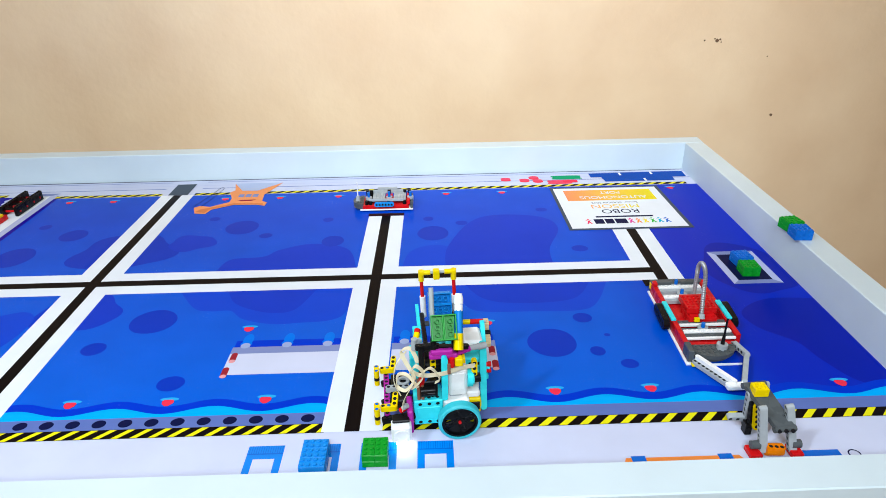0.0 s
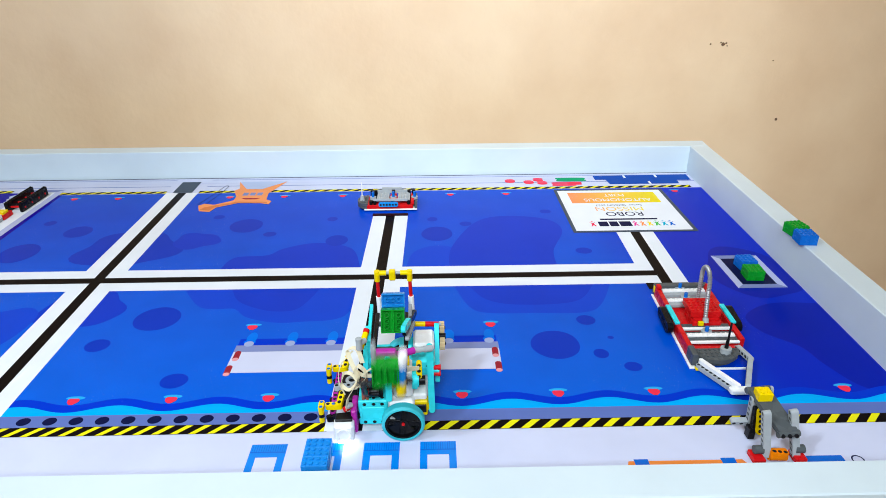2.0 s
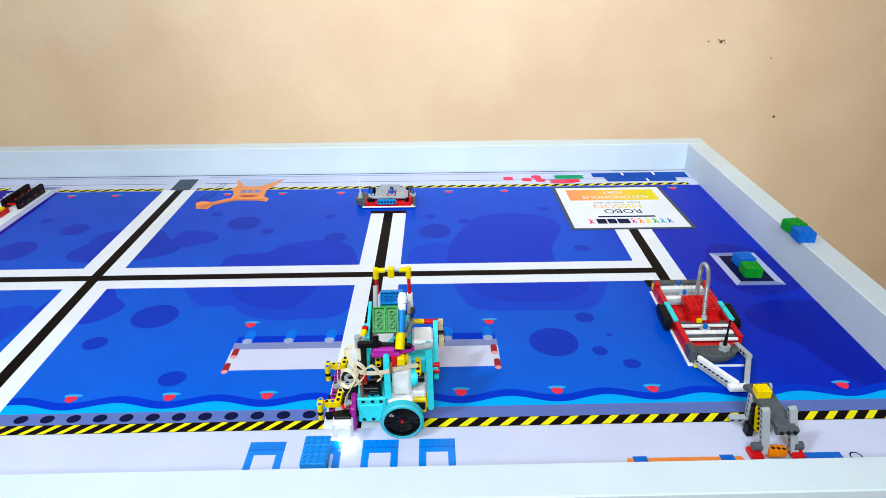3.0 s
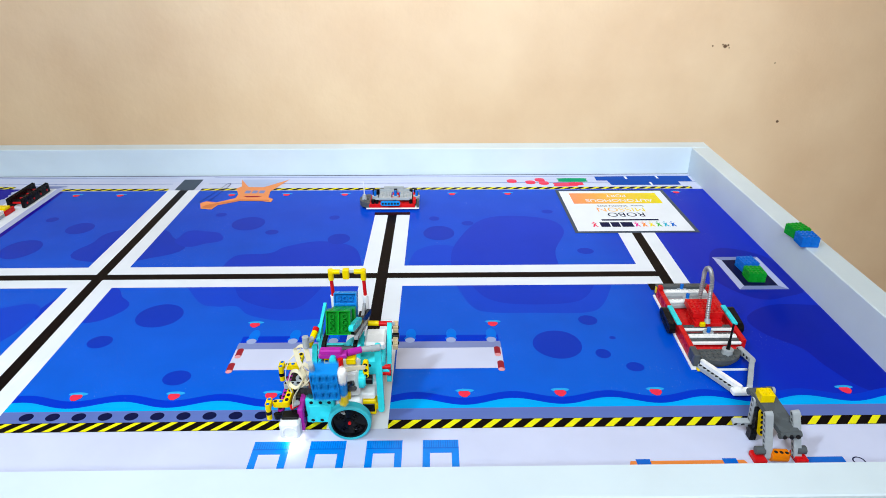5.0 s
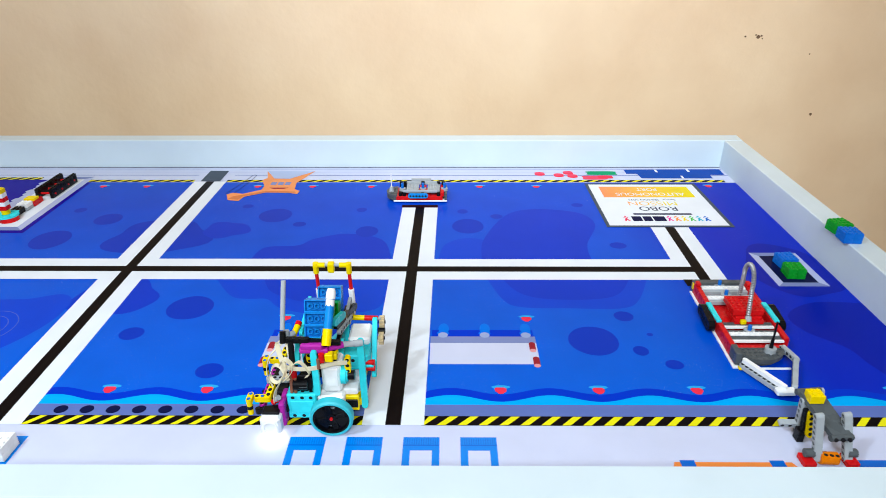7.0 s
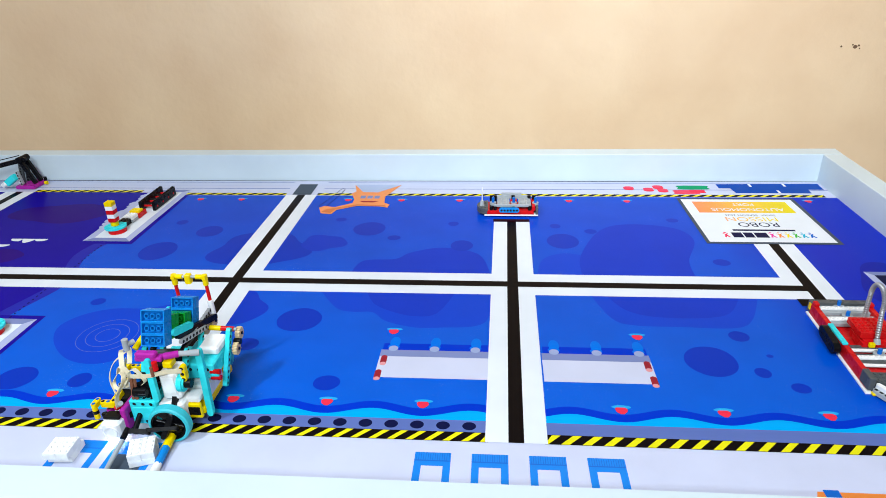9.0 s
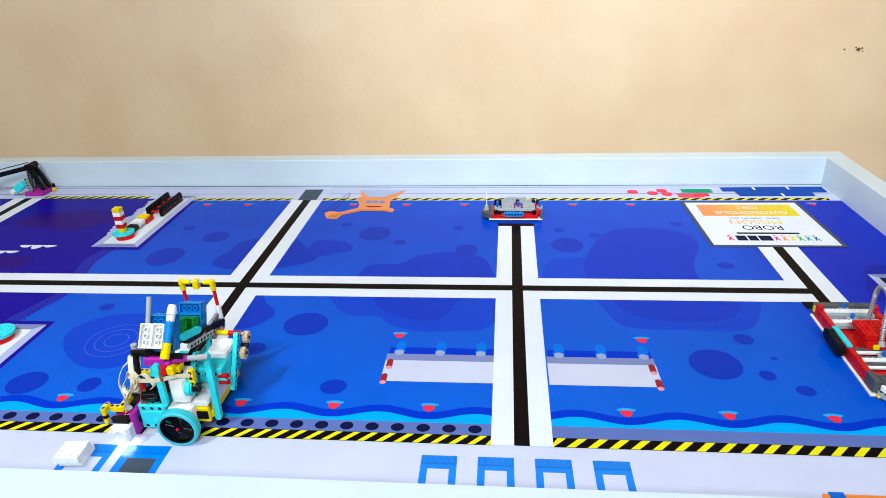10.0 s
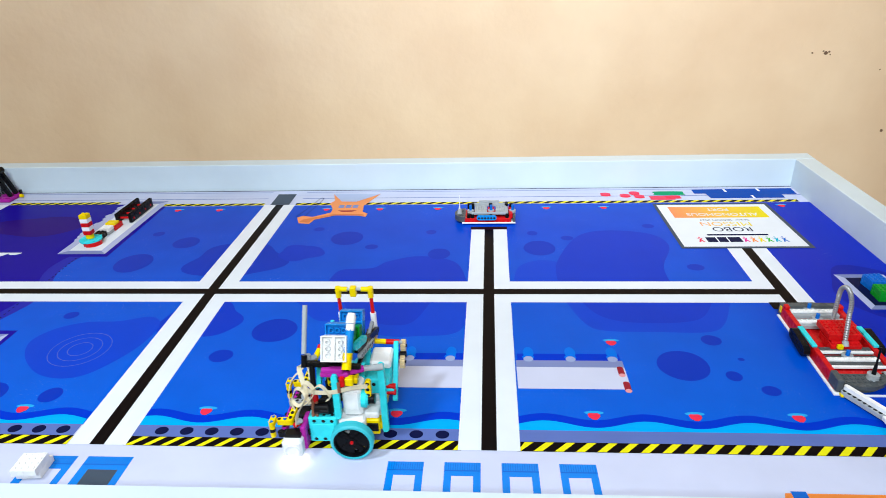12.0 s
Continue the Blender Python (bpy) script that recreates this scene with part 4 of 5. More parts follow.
# rack that holds the blocks
sh = Shape()
sh.box((-0.040, 0.176, 0.101), (-0.034, 0.262, 0.107), P_BLACK, 0.001).box((0.002, 0.176, 0.101), (0.008, 0.262, 0.107), P_BLACK, 0.001)
sh.box((-0.040, 0.178, 0.096), (0.008, 0.184, 0.101), P_DKGREY, 0.001).box((-0.040, 0.240, 0.096), (0.008, 0.248, 0.101), P_DKGREY, 0.001)
rb("rack", sh, "black block rack")
for x in (-0.049, 0.009):
    rb("rack_post", Shape().beam((x, 0.215, 0.054), (x, 0.228, 0.102), (1, 0, 0), P_TEAL, 0.0076, 0.006), "teal rack post")
    rb("rack_post", Shape().beam((x, 0.160, 0.062), (x, 0.180, 0.102), (1, 0, 0), P_TEAL, 0.0076, 0.006), "teal rack post")
rb("rack_side", Shape().beam((-0.044, 0.184, 0.112), (-0.044, 0.250, 0.124), (1, 0, 0), P_TEAL, 0.0078, 0.004), "slanting teal side rail of the rack")
rb("rack_side", Shape().beam((0.004, 0.178, 0.127), (0.016, 0.262, 0.105), (1, 0, 0), P_BLACK, 0.0090, 0.005, False).beam((0.0075, 0.178, 0.118), (0.014, 0.232, 0.106), (1, 0, 0), P_GREY, 0.0070, 0.005), "black and grey slanting side rail of the rack")
rb("side_sleeve", Shape().rod((-0.054, 0.166, 0.112), (-0.048, 0.186, 0.122), 0.0040, P_YELLOW, 12).rod((-0.048, 0.186, 0.122), (-0.047, 0.191, 0.1245), 0.0042, P_RED, 12), "yellow and red sleeve")
rb("rear_bar", Shape().rod((0.0162, 0.149, 0.1185), (0.030, 0.155, 0.1160), 0.0038, P_GREY, 14).rod((0.029, 0.1545, 0.1162), (0.039, 0.159, 0.1145), 0.0044, P_GREY, 14), "grey axle connector")
rb("side_flap", Shape().beam((0.003, 0.172, 0.136), (0.0085, 0.204, 0.1275), (1, 0, 0), P_TEAL, 0.0095, 0.006, False), "teal flap beam")
rb("rear_rib", Shape().beam((0.010, 0.200, 0.112), (0.010, 0.262, 0.116), (1, 0, 0), P_GREY, 0.006, 0.004), "grey rib beam")
rb("grey_cap", Shape().rod((-0.0535, 0.150, 0.122), (-0.0535, 0.150, 0.138), 0.0042, P_GREY, 14).rod((-0.0535, 0.150, 0.130), (-0.046, 0.158, 0.130), 0.0036, P_GREY, 12), "grey connector cap")
# yoke over the rack
YK0, YK1 = -0.0355, 0.0105
for x in (YK0, YK1):
    rb("yoke_post", Shape().rod((x + 0.002, 0.268, 0.096), (x + 0.001, 0.268, 0.130), 0.0042, P_WHITE, 14), "white yoke post")
    rb("yoke_post", Shape().rod((x + 0.001, 0.268, 0.130), (x, 0.268, 0.158), 0.0026, P_RED, 14), "red yoke post")
    s = 1 if x == YK0 else -1
    rb("yoke_corner", Shape().rod((x, 0.268, 0.1555), (x, 0.268, 0.1715), 0.0040, P_YELLOW, 16).rod((x - s * 0.003, 0.268, 0.168), (x + s * 0.013, 0.268, 0.168), 0.0036, P_YELLOW, 16).rod((x, 0.263, 0.168), (x, 0.2645, 0.168), 0.0032, P_YELLOW, 12), "yellow corner connector")
rb("yoke_bar", Shape().rod((YK0 + 0.012, 0.268, 0.168), (YK1 - 0.012, 0.268, 0.168), 0.0022, P_GREY, 12), "grey axle")
rb("yoke_block", Shape().box((-0.0185, 0.2632, 0.1575), (-0.0095, 0.2720, 0.1725), P_YELLOW, 0.0012), "yellow cross block")
# middle clutter
sh = Shape().box((-0.050, 0.136, 0.053), (-0.026, 0.160, 0.080), P_BLACK, 0.0015).rod((-0.048, 0.134, 0.067), (-0.030, 0.134, 0.067), 0.0072, P_BLACK, 10).rod((-0.040, 0.1315, 0.067), (-0.030, 0.1315, 0.067), 0.0045, P_DKGREY, 12)
rb("axle_housing", sh, "black axle housing with a knob")
for p, q in (((-0.051, 0.132, 0.056), (-0.051, 0.138, 0.084)), ((-0.046, 0.132, 0.056), (-0.046, 0.138, 0.084)), ((-0.012, 0.127, 0.098), (-0.012, 0.127, 0.112))):
    rb("brown_axle", Shape().rod(p, q, 0.0022, P_BROWN, 10), "brown axle")
rb("blue_pin", Shape().rod((-0.043, 0.140, 0.080), (-0.038, 0.139, 0.092), 0.0030, P_BLUE, 12), "blue pin")
rb("yellow_bracket", Shape().beam((-0.030, 0.160, 0.088), (-0.030, 0.158, 0.106), (0, 1, 0), P_YELLOW), "yellow bracket")
rb("yellow_block", Shape().box((-0.002, 0.136, 0.104), (0.010, 0.150, 0.113), P_YELLOW, 0.001), "yellow block")
# plain black box that fills the middle
rb("dark_core", Shape().box((-0.042, 0.168, 0.052), (-0.012, 0.212, 0.084), P_BLACK, 0.003), "black box in the robot's middle")
# rubber bands
loops = (
    (((-0.072, 0.126, 0.045), (-0.070, 0.127, 0.062), (-0.060, 0.129, 0.080), (-0.056, 0.132, 0.092), (-0.066, 0.150, 0.104), (-0.070, 0.162, 0.112), (-0.058, 0.160, 0.116), (-0.050, 0.142, 0.106)), 0.0065, (0.5, 1, 0.2)),
    (((-0.066, 0.160, 0.100), (-0.058, 0.140, 0.096), (-0.046, 0.128, 0.097), (-0.020, 0.127, 0.098), (0.004, 0.131, 0.102), (0.022, 0.1365, 0.100)), 0.0065, (0, 0, 1)),
    (((-0.058, 0.130, 0.084), (-0.068, 0.132, 0.072), (-0.078, 0.140, 0.074), (-0.076, 0.150, 0.084), (-0.064, 0.142, 0.088), (-0.052, 0.128, 0.078)), 0.0050, (0, 1, 0.4)),
    (((-0.050, 0.128, 0.096), (-0.036, 0.127, 0.108), (-0.024, 0.126, 0.092), (-0.030, 0.128, 0.084)), 0.0055, (0.3, 1, 0)),
    (((-0.062, 0.132, 0.098), (-0.054, 0.128, 0.112), (-0.044, 0.127, 0.100), (-0.050, 0.128, 0.086), (-0.060, 0.130, 0.076)), 0.0060, (0.4, 1, 0.3)),
    (((-0.064, 0.164, 0.110), (-0.078, 0.150, 0.100), (-0.082, 0.140, 0.082), (-0.074, 0.132, 0.064)), 0.0022, (0, 1, 0.4)),
)
for pts, w, ac in loops:
    rb("rubber_band", Shape().ribbon(pts, w * 0.95, 0.0007, P_BAND, ac, 9), "loose cream rubber band")

# lifting arm: turns about an axle across the robot
PIV = (0, 0.150, 0.069)
rb("crossbar", Shape().box((-0.036, 0.133, 0.115), (0.000, 0.145, 0.122), P_MAGENTA, 0.002).box((-0.034, 0.132, 0.121), (-0.006, 0.142, 0.129), P_MAGENTA, 0.002).rod((0.000, 0.140, 0.120), (0.016, 0.149, 0.1185), 0.0046, P_MAGENTA, 14), "magenta crossbar")
rb("upright_lever", Shape().beam((-0.0175, 0.131, 0.058), (-0.0175, 0.131, 0.118), (0, 1, 0), P_TEAL, 0.008, 0.006, False), "teal upright beam")
arm = part("lift_arm", Shape(PIV).rod((-0.046, 0.150, 0.069), (0.006, 0.150, 0.069), 0.0024, P_BLACK, 10).beam((0.004, 0.150, 0.069), (0.004, 0.143, 0.106), (1, 0, 0), P_BLACK, 0.0078, 0.006), robot, "black lifting arm on its axle")
arm.location = PIV
part("arm_peg", Shape(PIV).rod((-0.012, 0.140, 0.106), (0.002, 0.140, 0.106), 0.0042, P_RED, 12), arm, "red peg")
rb("red_peg", Shape().rod((-0.008, 0.130, 0.106), (-0.008, 0.130, 0.118), 0.0036, P_RED, 12), "red peg")
part("arm_link", Shape(PIV).beam((-0.004, 0.137, 0.136), (0.004, 0.146, 0.112), (0, 1, 0.4), P_BLACK, 0.0075, 0.006, False).box((-0.004, 0.128, 0.106), (0.006, 0.138, 0.117), P_YELLOW, 0.001), arm, "black link with a yellow stop")
fa, fb = Vector((0.000, 0.126, 0.133)), Vector((0.005, 0.164, 0.190))
fing = part("fixed_finger", Shape(PIV).rod(fa, fa.lerp(fb, 0.30), 0.0062, P_YELLOW, 6).rod(fa.lerp(fb, 0.30), fa.lerp(fb, 0.72), 0.0056, P_AZURE, 6), arm, "yellow and blue finger pole")
part("finger_tip", Shape(PIV).rod(fa.lerp(fb, 0.70), fa.lerp(fb, 0.82), 0.0054, P_WHITE, 10).rod(fa.lerp(fb, 0.83), fa.lerp(fb, 0.94), 0.0060, P_WHITE, 10).rod(fa.lerp(fb, 0.94), fb + (fb - fa) * 0.02, 0.0060, P_WHITE, 10, 0.0044), arm, "white finger tip")
part("arm_bar", Shape(PIV).beam((-0.050, 0.140, 0.1315), (-0.026, 0.140, 0.1315), (0, 0, 1), P_BLACK, 0.0068, 0.006).beam((-0.026, 0.141, 0.1295), (0.012, 0.142, 0.1265), (0, 0, 1), P_BLACK, 0.0064, 0.005, False), arm, "black perforated bar")
part("arm_post", Shape(PIV).rod((-0.046, 0.132, 0.096), (-0.046, 0.138, 0.131), 0.0037, P_BLACK, 14).rod((-0.047, 0.140, 0.072), (-0.046, 0.132, 0.096), 0.0040, P_RED, 14), arm, "black post with a red sleeve")
for o in arm.children:
    o.location = (0, 0, 0)
# finger that swings shut behind a block
JA = Vector((-0.056, 0.142, 0.137))
JNT = JA - Vector(PIV)
finger = part("gripper_finger", Shape(JA).rod((-0.056, 0.138, 0.128), (-0.056, 0.144, 0.142), 0.0038, P_BLACK, 14).rod((-0.056, 0.144, 0.144), (-0.055, 0.172, 0.198), 0.0031, P_GREY, 14), arm, "light grey swinging gripper finger")
finger.location = JNT

# ---- fire boat by the right-hand line ----
def plate_studs(sh, x0, y0, x1, y1, z, h, m):
    """A studded plate."""
    sh.box((x0, y0, z), (x1, y1, z + h), m, 0.0004)
    nx, ny = int((x1 - x0) / 0.0079), int((y1 - y0) / 0.0079)
    sh.studs((x0 + x1) / 2 - nx * 0.004, (y0 + y1) / 2 - ny * 0.004, nx, ny, z + h, m, seg=8)
    return sh


boat = empty("fire_boat", (0, 0, 0), "red and white toy-brick fire boat with a grey hose", "toy boat")
bl, br, bs, bf = -0.304, -0.208, 0.478, 0.262
Z0 = 0.0036
sh = Shape().box((bl - 0.003, 0.290, Z0 - 0.003), (br + 0.001, bs, Z0), P_WHITE, 0.0003)
sh.box((bl - 0.003, 0.256, Z0 - 0.003), (bl + 0.006, 0.290, Z0), P_WHITE, 0.0003).box((bl + 0.006, 0.253, Z0 - 0.003), (-0.222, 0.2555, Z0), P_WHITE, 0.0003)
part("base_plate", sh, boat, "white base plate edge")
for x, y0 in ((bl, bf + 0.004), (br - 0.008, 0.302)):
    sh = Shape().box((x, y0, Z0), (x + 0.008, bs - 0.006, Z0 + 0.0192), P_RED, 0.0008)
    sh.box((x, bs - 0.020, Z0 + 0.0192), (x + 0.008, bs - 0.008, Z0 + 0.026), P_RED, 0.003)
    part("hull_side", sh, boat, "red hull side")
part("deck_strip", Shape().box((bl + 0.008, 0.338, Z0 + 0.012), (br - 0.008, 0.343, Z0 + 0.016), P_WHITE, 0.0006), boat, "white deck strip")
part("cross_brick", Shape().box((bl + 0.010, 0.286, Z0 + 0.006), (br - 0.012, 0.297, Z0 + 0.011), P_RED, 0.0006), boat, "red cross brick")
part("deck_strip", Shape().box((bl + 0.008, 0.300, Z0 + 0.012), (br - 0.008, 0.3045, Z0 + 0.016), P_WHITE, 0.0006), boat, "white deck strip")
part("deck_edge", Shape().box((bl + 0.008, 0.3445, Z0 + 0.010), (br - 0.008, 0.353, Z0 + 0.0155), P_DKGREY, 0.0006), boat, "dark grey deck edge")
for k, y in enumerate((0.462, 0.428, 0.320)):
    sh = Shape()
    sh.box((bl + 0.008, y - 0.012, Z0 + 0.008), (br - 0.008, y + 0.012, Z0 + 0.0145), P_GREY if k < 2 else P_DKGREY, 0.0006)
    plate_studs(sh, bl + 0.010, y - 0.005, br - 0.010, y + 0.003, Z0 + 0.0145, 0.003, P_WHITE)
    part("deck_beam", sh, boat, "grey and white deck beam")
    sh = Shape().rod((bl + 0.045, y + 0.010, Z0 + 0.0145), (bl + 0.045, y + 0.010, Z0 + 0.0165), 0.0085, P_GREY, 16)
    part("deck_disc", sh, boat, "grey round deck plate")
    part("deck_pin", Shape().rod((bl + 0.045, y + 0.010, Z0 + 0.0165), (bl + 0.045, y + 0.010, Z0 + 0.0245), 0.0032, P_BLUE, 12), boat, "blue pin")
part("stern_beam", Shape().box((bl, bs - 0.006, Z0), (br, bs + 0.006, Z0 + 0.020), P_DKGREY, 0.001).box((bl - 0.001, bs - 0.007, Z0 + 0.006), (bl + 0.008, bs + 0.001, Z0 + 0.018), P_YELLOW, 0.001), boat, "dark grey stern beam with a yellow corner")
sh = plate_studs(Shape(), -0.276, 0.347, -0.230, 0.390, Z0 + 0.010, 0.012, P_RED)
sh.box((-0.274, 0.351, Z0 + 0.022), (-0.232, 0.390, Z0 + 0.0255), P_RED, 0.0006)
plate_studs(sh, -0.278, 0.356, -0.229, 0.402, Z0 + 0.026, 0.0096, P_RED)
part("cabin", sh, boat, "red studded cabin")
part("deck_floor", Shape().box((bl + 0.008, 0.288, Z0), (br - 0.008, bs - 0.006, Z0 + 0.006), P_RED, 0.0004), boat, "red lower deck")
for x, s in ((bl - 0.002, -1), (br - 0.006, 1)):
    part("fender_rail", Shape().box((x, 0.345, Z0 + 0.0195), (x + 0.008, 0.402, Z0 + 0.0235), P_TEAL, 0.0006), boat, "turquoise side rail")
    cx = x + 0.004 + s * 0.0105
    sh = Shape().ring((cx - 0.004, 0.375, Z0 + 0.012), (cx + 0.004, 0.375, Z0 + 0.012), 0.006, 0.003, P_GREY, 16).beam((cx, 0.352, Z0 + 0.010), (cx, 0.394, Z0 + 0.014), (1, 0, 0), P_BLACK, 0.018, 0.010)
    part("side_fender", sh, boat, "black side fender")
# hose arch
hose = Shape()
arc = []
for k in range(37):
    a = math.pi * k / 36
    arc.append(Vector((-0.2505 - 0.0070 * k / 36, 0.382 + 0.026 * math.cos(a), 0.078 + 0.028 * math.sin(a))))
line = [Vector((-0.2490 - 0.0015 * k / 14, 0.410 - 0.002 * k / 14, 0.022 + 0.056 * k / 14)) for k in range(14)] + arc + [Vector((-0.2575 + 0.0015 * k / 12, 0.356 - 0.006 * k / 12, 0.078 - 0.048 * k / 12)) for k in range(1, 13)]
for a, b in zip(line[:-1], line[1:]):
    mid = a.lerp(b, 0.5)
    hose.rod(a, mid, 0.0030, P_HOSE, 10, 0.0039, False).rod(mid, b, 0.0039, P_HOSE, 10, 0.0030, False)
part("hose", hose, boat, "ribbed metallic grey hose arch")
part("hose_nozzle", Shape().rod((-0.256, 0.350, 0.032), (-0.256, 0.3455, 0.025), 0.0048, P_GREY, 14).box((-0.269, 0.341, 0.022), (-0.2605, 0.3468, 0.029), P_YELLOW, 0.0008).rod((-0.256, 0.3455, 0.025), (-0.256, 0.3445, 0.0235), 0.0026, P_RED, 10), boat, "grey nozzle with a yellow clip")
# bow: half-round dark grid and pointed guard
sh = Shape()
pts = [(-0.262 + 0.038 * math.cos(math.pi + math.pi * i / 20), 0.287 + 0.032 * math.sin(math.pi + math.pi * i / 20)) for i in range(21)]
n = len(pts)
for z0, z1, k in ((Z0, Z0 + 0.006, 0.85), (Z0 + 0.0066, Z0 + 0.013, 1.0)):
    q = [(-0.262 + (x + 0.262) * k, 0.287 + (y - 0.287) * k) for x, y in pts]
    sh.faces([(x, y, z0) for x, y in q] + [(x, y, z1) for x, y in q], [list(range(n))[::-1], list(range(n, 2 * n))] + [(i, (i + 1) % n, n + (i + 1) % n, n + i) for i in range(n)], P_DKGREY)
for i in range(-4, 5):
    for j in range(3):
        x, y = -0.262 + i * 0.008, 0.283 - j * 0.008
        if ((x + 0.262) / 0.037) ** 2 + ((y - 0.287) / 0.030) ** 2 < 0.9:
            sh.rod((x, y, Z0 + 0.013), (x, y, Z0 + 0.0145), 0.0024, P_DKGREY, 8)
part("bow_deck", sh, boat, "dark grey half-round studded bow deck")
part("antenna", Shape().rod((-0.248, 0.276, Z0 + 0.013), (-0.248, 0.276, Z0 + 0.021), 0.0085, P_GREY, 16).rod((-0.248, 0.276, Z0 + 0.021), (-0.247, 0.278, 0.040), 0.0032, P_BLACK, 12, 0.0022).rod((-0.247, 0.278, 0.040), (-0.245, 0.282, 0.066), 0.0016, P_BLACK, 10), boat, "black antenna on a grey foot")
part("bow_guard", Shape().beam((-0.305, 0.255, Z0 + 0.003), (-0.274, 0.194, Z0 + 0.003), (0, 0, 1), P_GREY, 0.008, 0.006).beam((-0.301, 0.258, Z0 + 0.010), (-0.271, 0.198, Z0 + 0.010), (0, 0, 1), P_WHITE, 0.0075, 0.006, False), boat, "white and grey bow beam")
part("bow_guard", Shape().beam((-0.231, 0.290, Z0 + 0.011), (-0.225, 0.260, Z0 + 0.011), (1, 0, 0), P_GREY, 0.008, 0.007).beam((-0.225, 0.260, Z0 + 0.010), (-0.254, 0.202, Z0 + 0.007), (1, -1, 0), P_GREY, 0.008, 0.007), boat, "grey perforated bow beam")
part("bow_tip", Shape().box((-0.283, 0.189, Z0), (-0.256, 0.201, Z0 + 0.009), P_WHITE, 0.002), boat, "white bow tip")
part("bow_stripe", Shape().box((-0.300, 0.250, Z0 - 0.002), (-0.280, 0.258, Z0 + 0.002), P_YELLOW, 0.001), boat, "yellow bow strip")
part("bow_cheek", Shape().box((-0.305, 0.258, Z0 + 0.002), (-0.296, 0.284, Z0 + 0.022), P_DKGREY, 0.001), boat, "dark grey bow cheek")

# the boat lies a little askew of the line, its bow guard swung back
for o in boat.children:
    if o.name.split(".")[0] not in ("bow_guard", "bow_tip"):
        o.data.transform(Matrix(((1, 0.045, 0, -0.045 * bs), (0, 1, 0, 0), (0, 0, 1, 0), (0, 0, 0, 1))))

# ---- small grey and red ship on the middle line ----
ship = empty("cargo_ship", (0, 0, 0), "small red and grey toy-brick cargo ship", "toy boat")
part("base_plate", Shape().box((-0.868, 0.888, 0.0042), (-0.742, 0.950, 0.0072), P_WHITE, 0.0004), ship, "white base plate")
part("hull", Shape().box((-0.862, 0.890, 0.0073), (-0.752, 0.948, 0.0165), P_RED, 0.0006).box((-0.748, 0.890, 0.0073), (-0.742, 0.948, 0.024), P_DKGREY, 0.0006), ship, "red hull")
sh = Shape()
for z0, z1 in ((0.0073, 0.013), (0.0136, 0.020)):
    pts = [(-0.860 + 0.026 * math.cos(a), 0.919 + 0.029 * math.sin(a)) for a in [math.pi / 2 + math.pi * i / 14 for i in range(15)]]
    n = len(pts)
    sh.faces([(x, y, z0) for x, y in pts] + [(x, y, z1) for x, y in pts], [list(range(n))[::-1], list(range(n, 2 * n))] + [(i, (i + 1) % n, n + (i + 1) % n, n + i) for i in range(n)], P_DKGREY)
sh.studs(-0.878, 0.899, 2, 5, 0.020, P_DKGREY, seg=8)
part("bow", sh, ship, "dark grey rounded bow")
part("mast", Shape().rod((-0.874, 0.915, 0.020), (-0.874, 0.915, 0.032), 0.0062, P_GREY, 14, 0.004).rod((-0.874, 0.915, 0.032), (-0.874, 0.915, 0.066), 0.0012, P_WHITE, 8), ship, "white mast on a grey foot")
for x in (-0.852, -0.843, -0.751, -0.762, -0.800):
    part("black_block", Shape().rod((x, 0.896, 0.0165), (x, 0.896, 0.026), 0.0042, P_BLACK, 12).rod((x, 0.940, 0.0165), (x, 0.940, 0.036), 0.0042, P_BLACK, 12).box((x - 0.004, 0.896, 0.0166), (x + 0.004, 0.940, 0.0225), P_BLACK, 0.0006), ship, "black cross bearer")
for x in (-0.838, -0.788):
    sh = plate_studs(Shape(), x, 0.898, x + 0.029, 0.942, 0.0226, 0.007, P_GREY)
    part("deck_grating", sh, ship, "light grey deck plate")
for lo, hi in (((-0.846, 0.894, 0.0246), (-0.764, 0.8975, 0.0310)), ((-0.846, 0.943, 0.026), (-0.764, 0.947, 0.035)), ((-0.828, 0.943, 0.0352), (-0.780, 0.948, 0.041))):
    part("deck_bar", Shape().box(lo, hi, P_GREY, 0.0008), ship, "grey deck bar")
part("side_beam", Shape().beam((-0.828, 0.8868, 0.0200), (-0.792, 0.8868, 0.0200), (0, 1, 0), P_AZURE, 0.011, 0.006), ship, "blue perforated side beam")
for x in (-0.848, -0.799, -0.748):
    part("deck_disc", Shape().rod((x, 0.915, 0.0225), (x, 0.915, 0.0285), 0.0078, P_GREY, 14).rod((x, 0.915, 0.0285), (x, 0.915, 0.041), 0.0034, P_BLUE, 10), ship, "grey disc with a blue pin")
part("red_rib", Shape().box((-0.807, 0.900, 0.0226), (-0.791, 0.940, 0.027), P_RED, 0.0006), ship, "red rib")
part("red_rib", Shape().box((-0.757, 0.891, 0.0166), (-0.749, 0.946, 0.027), P_RED, 0.0006), ship, "red rib")

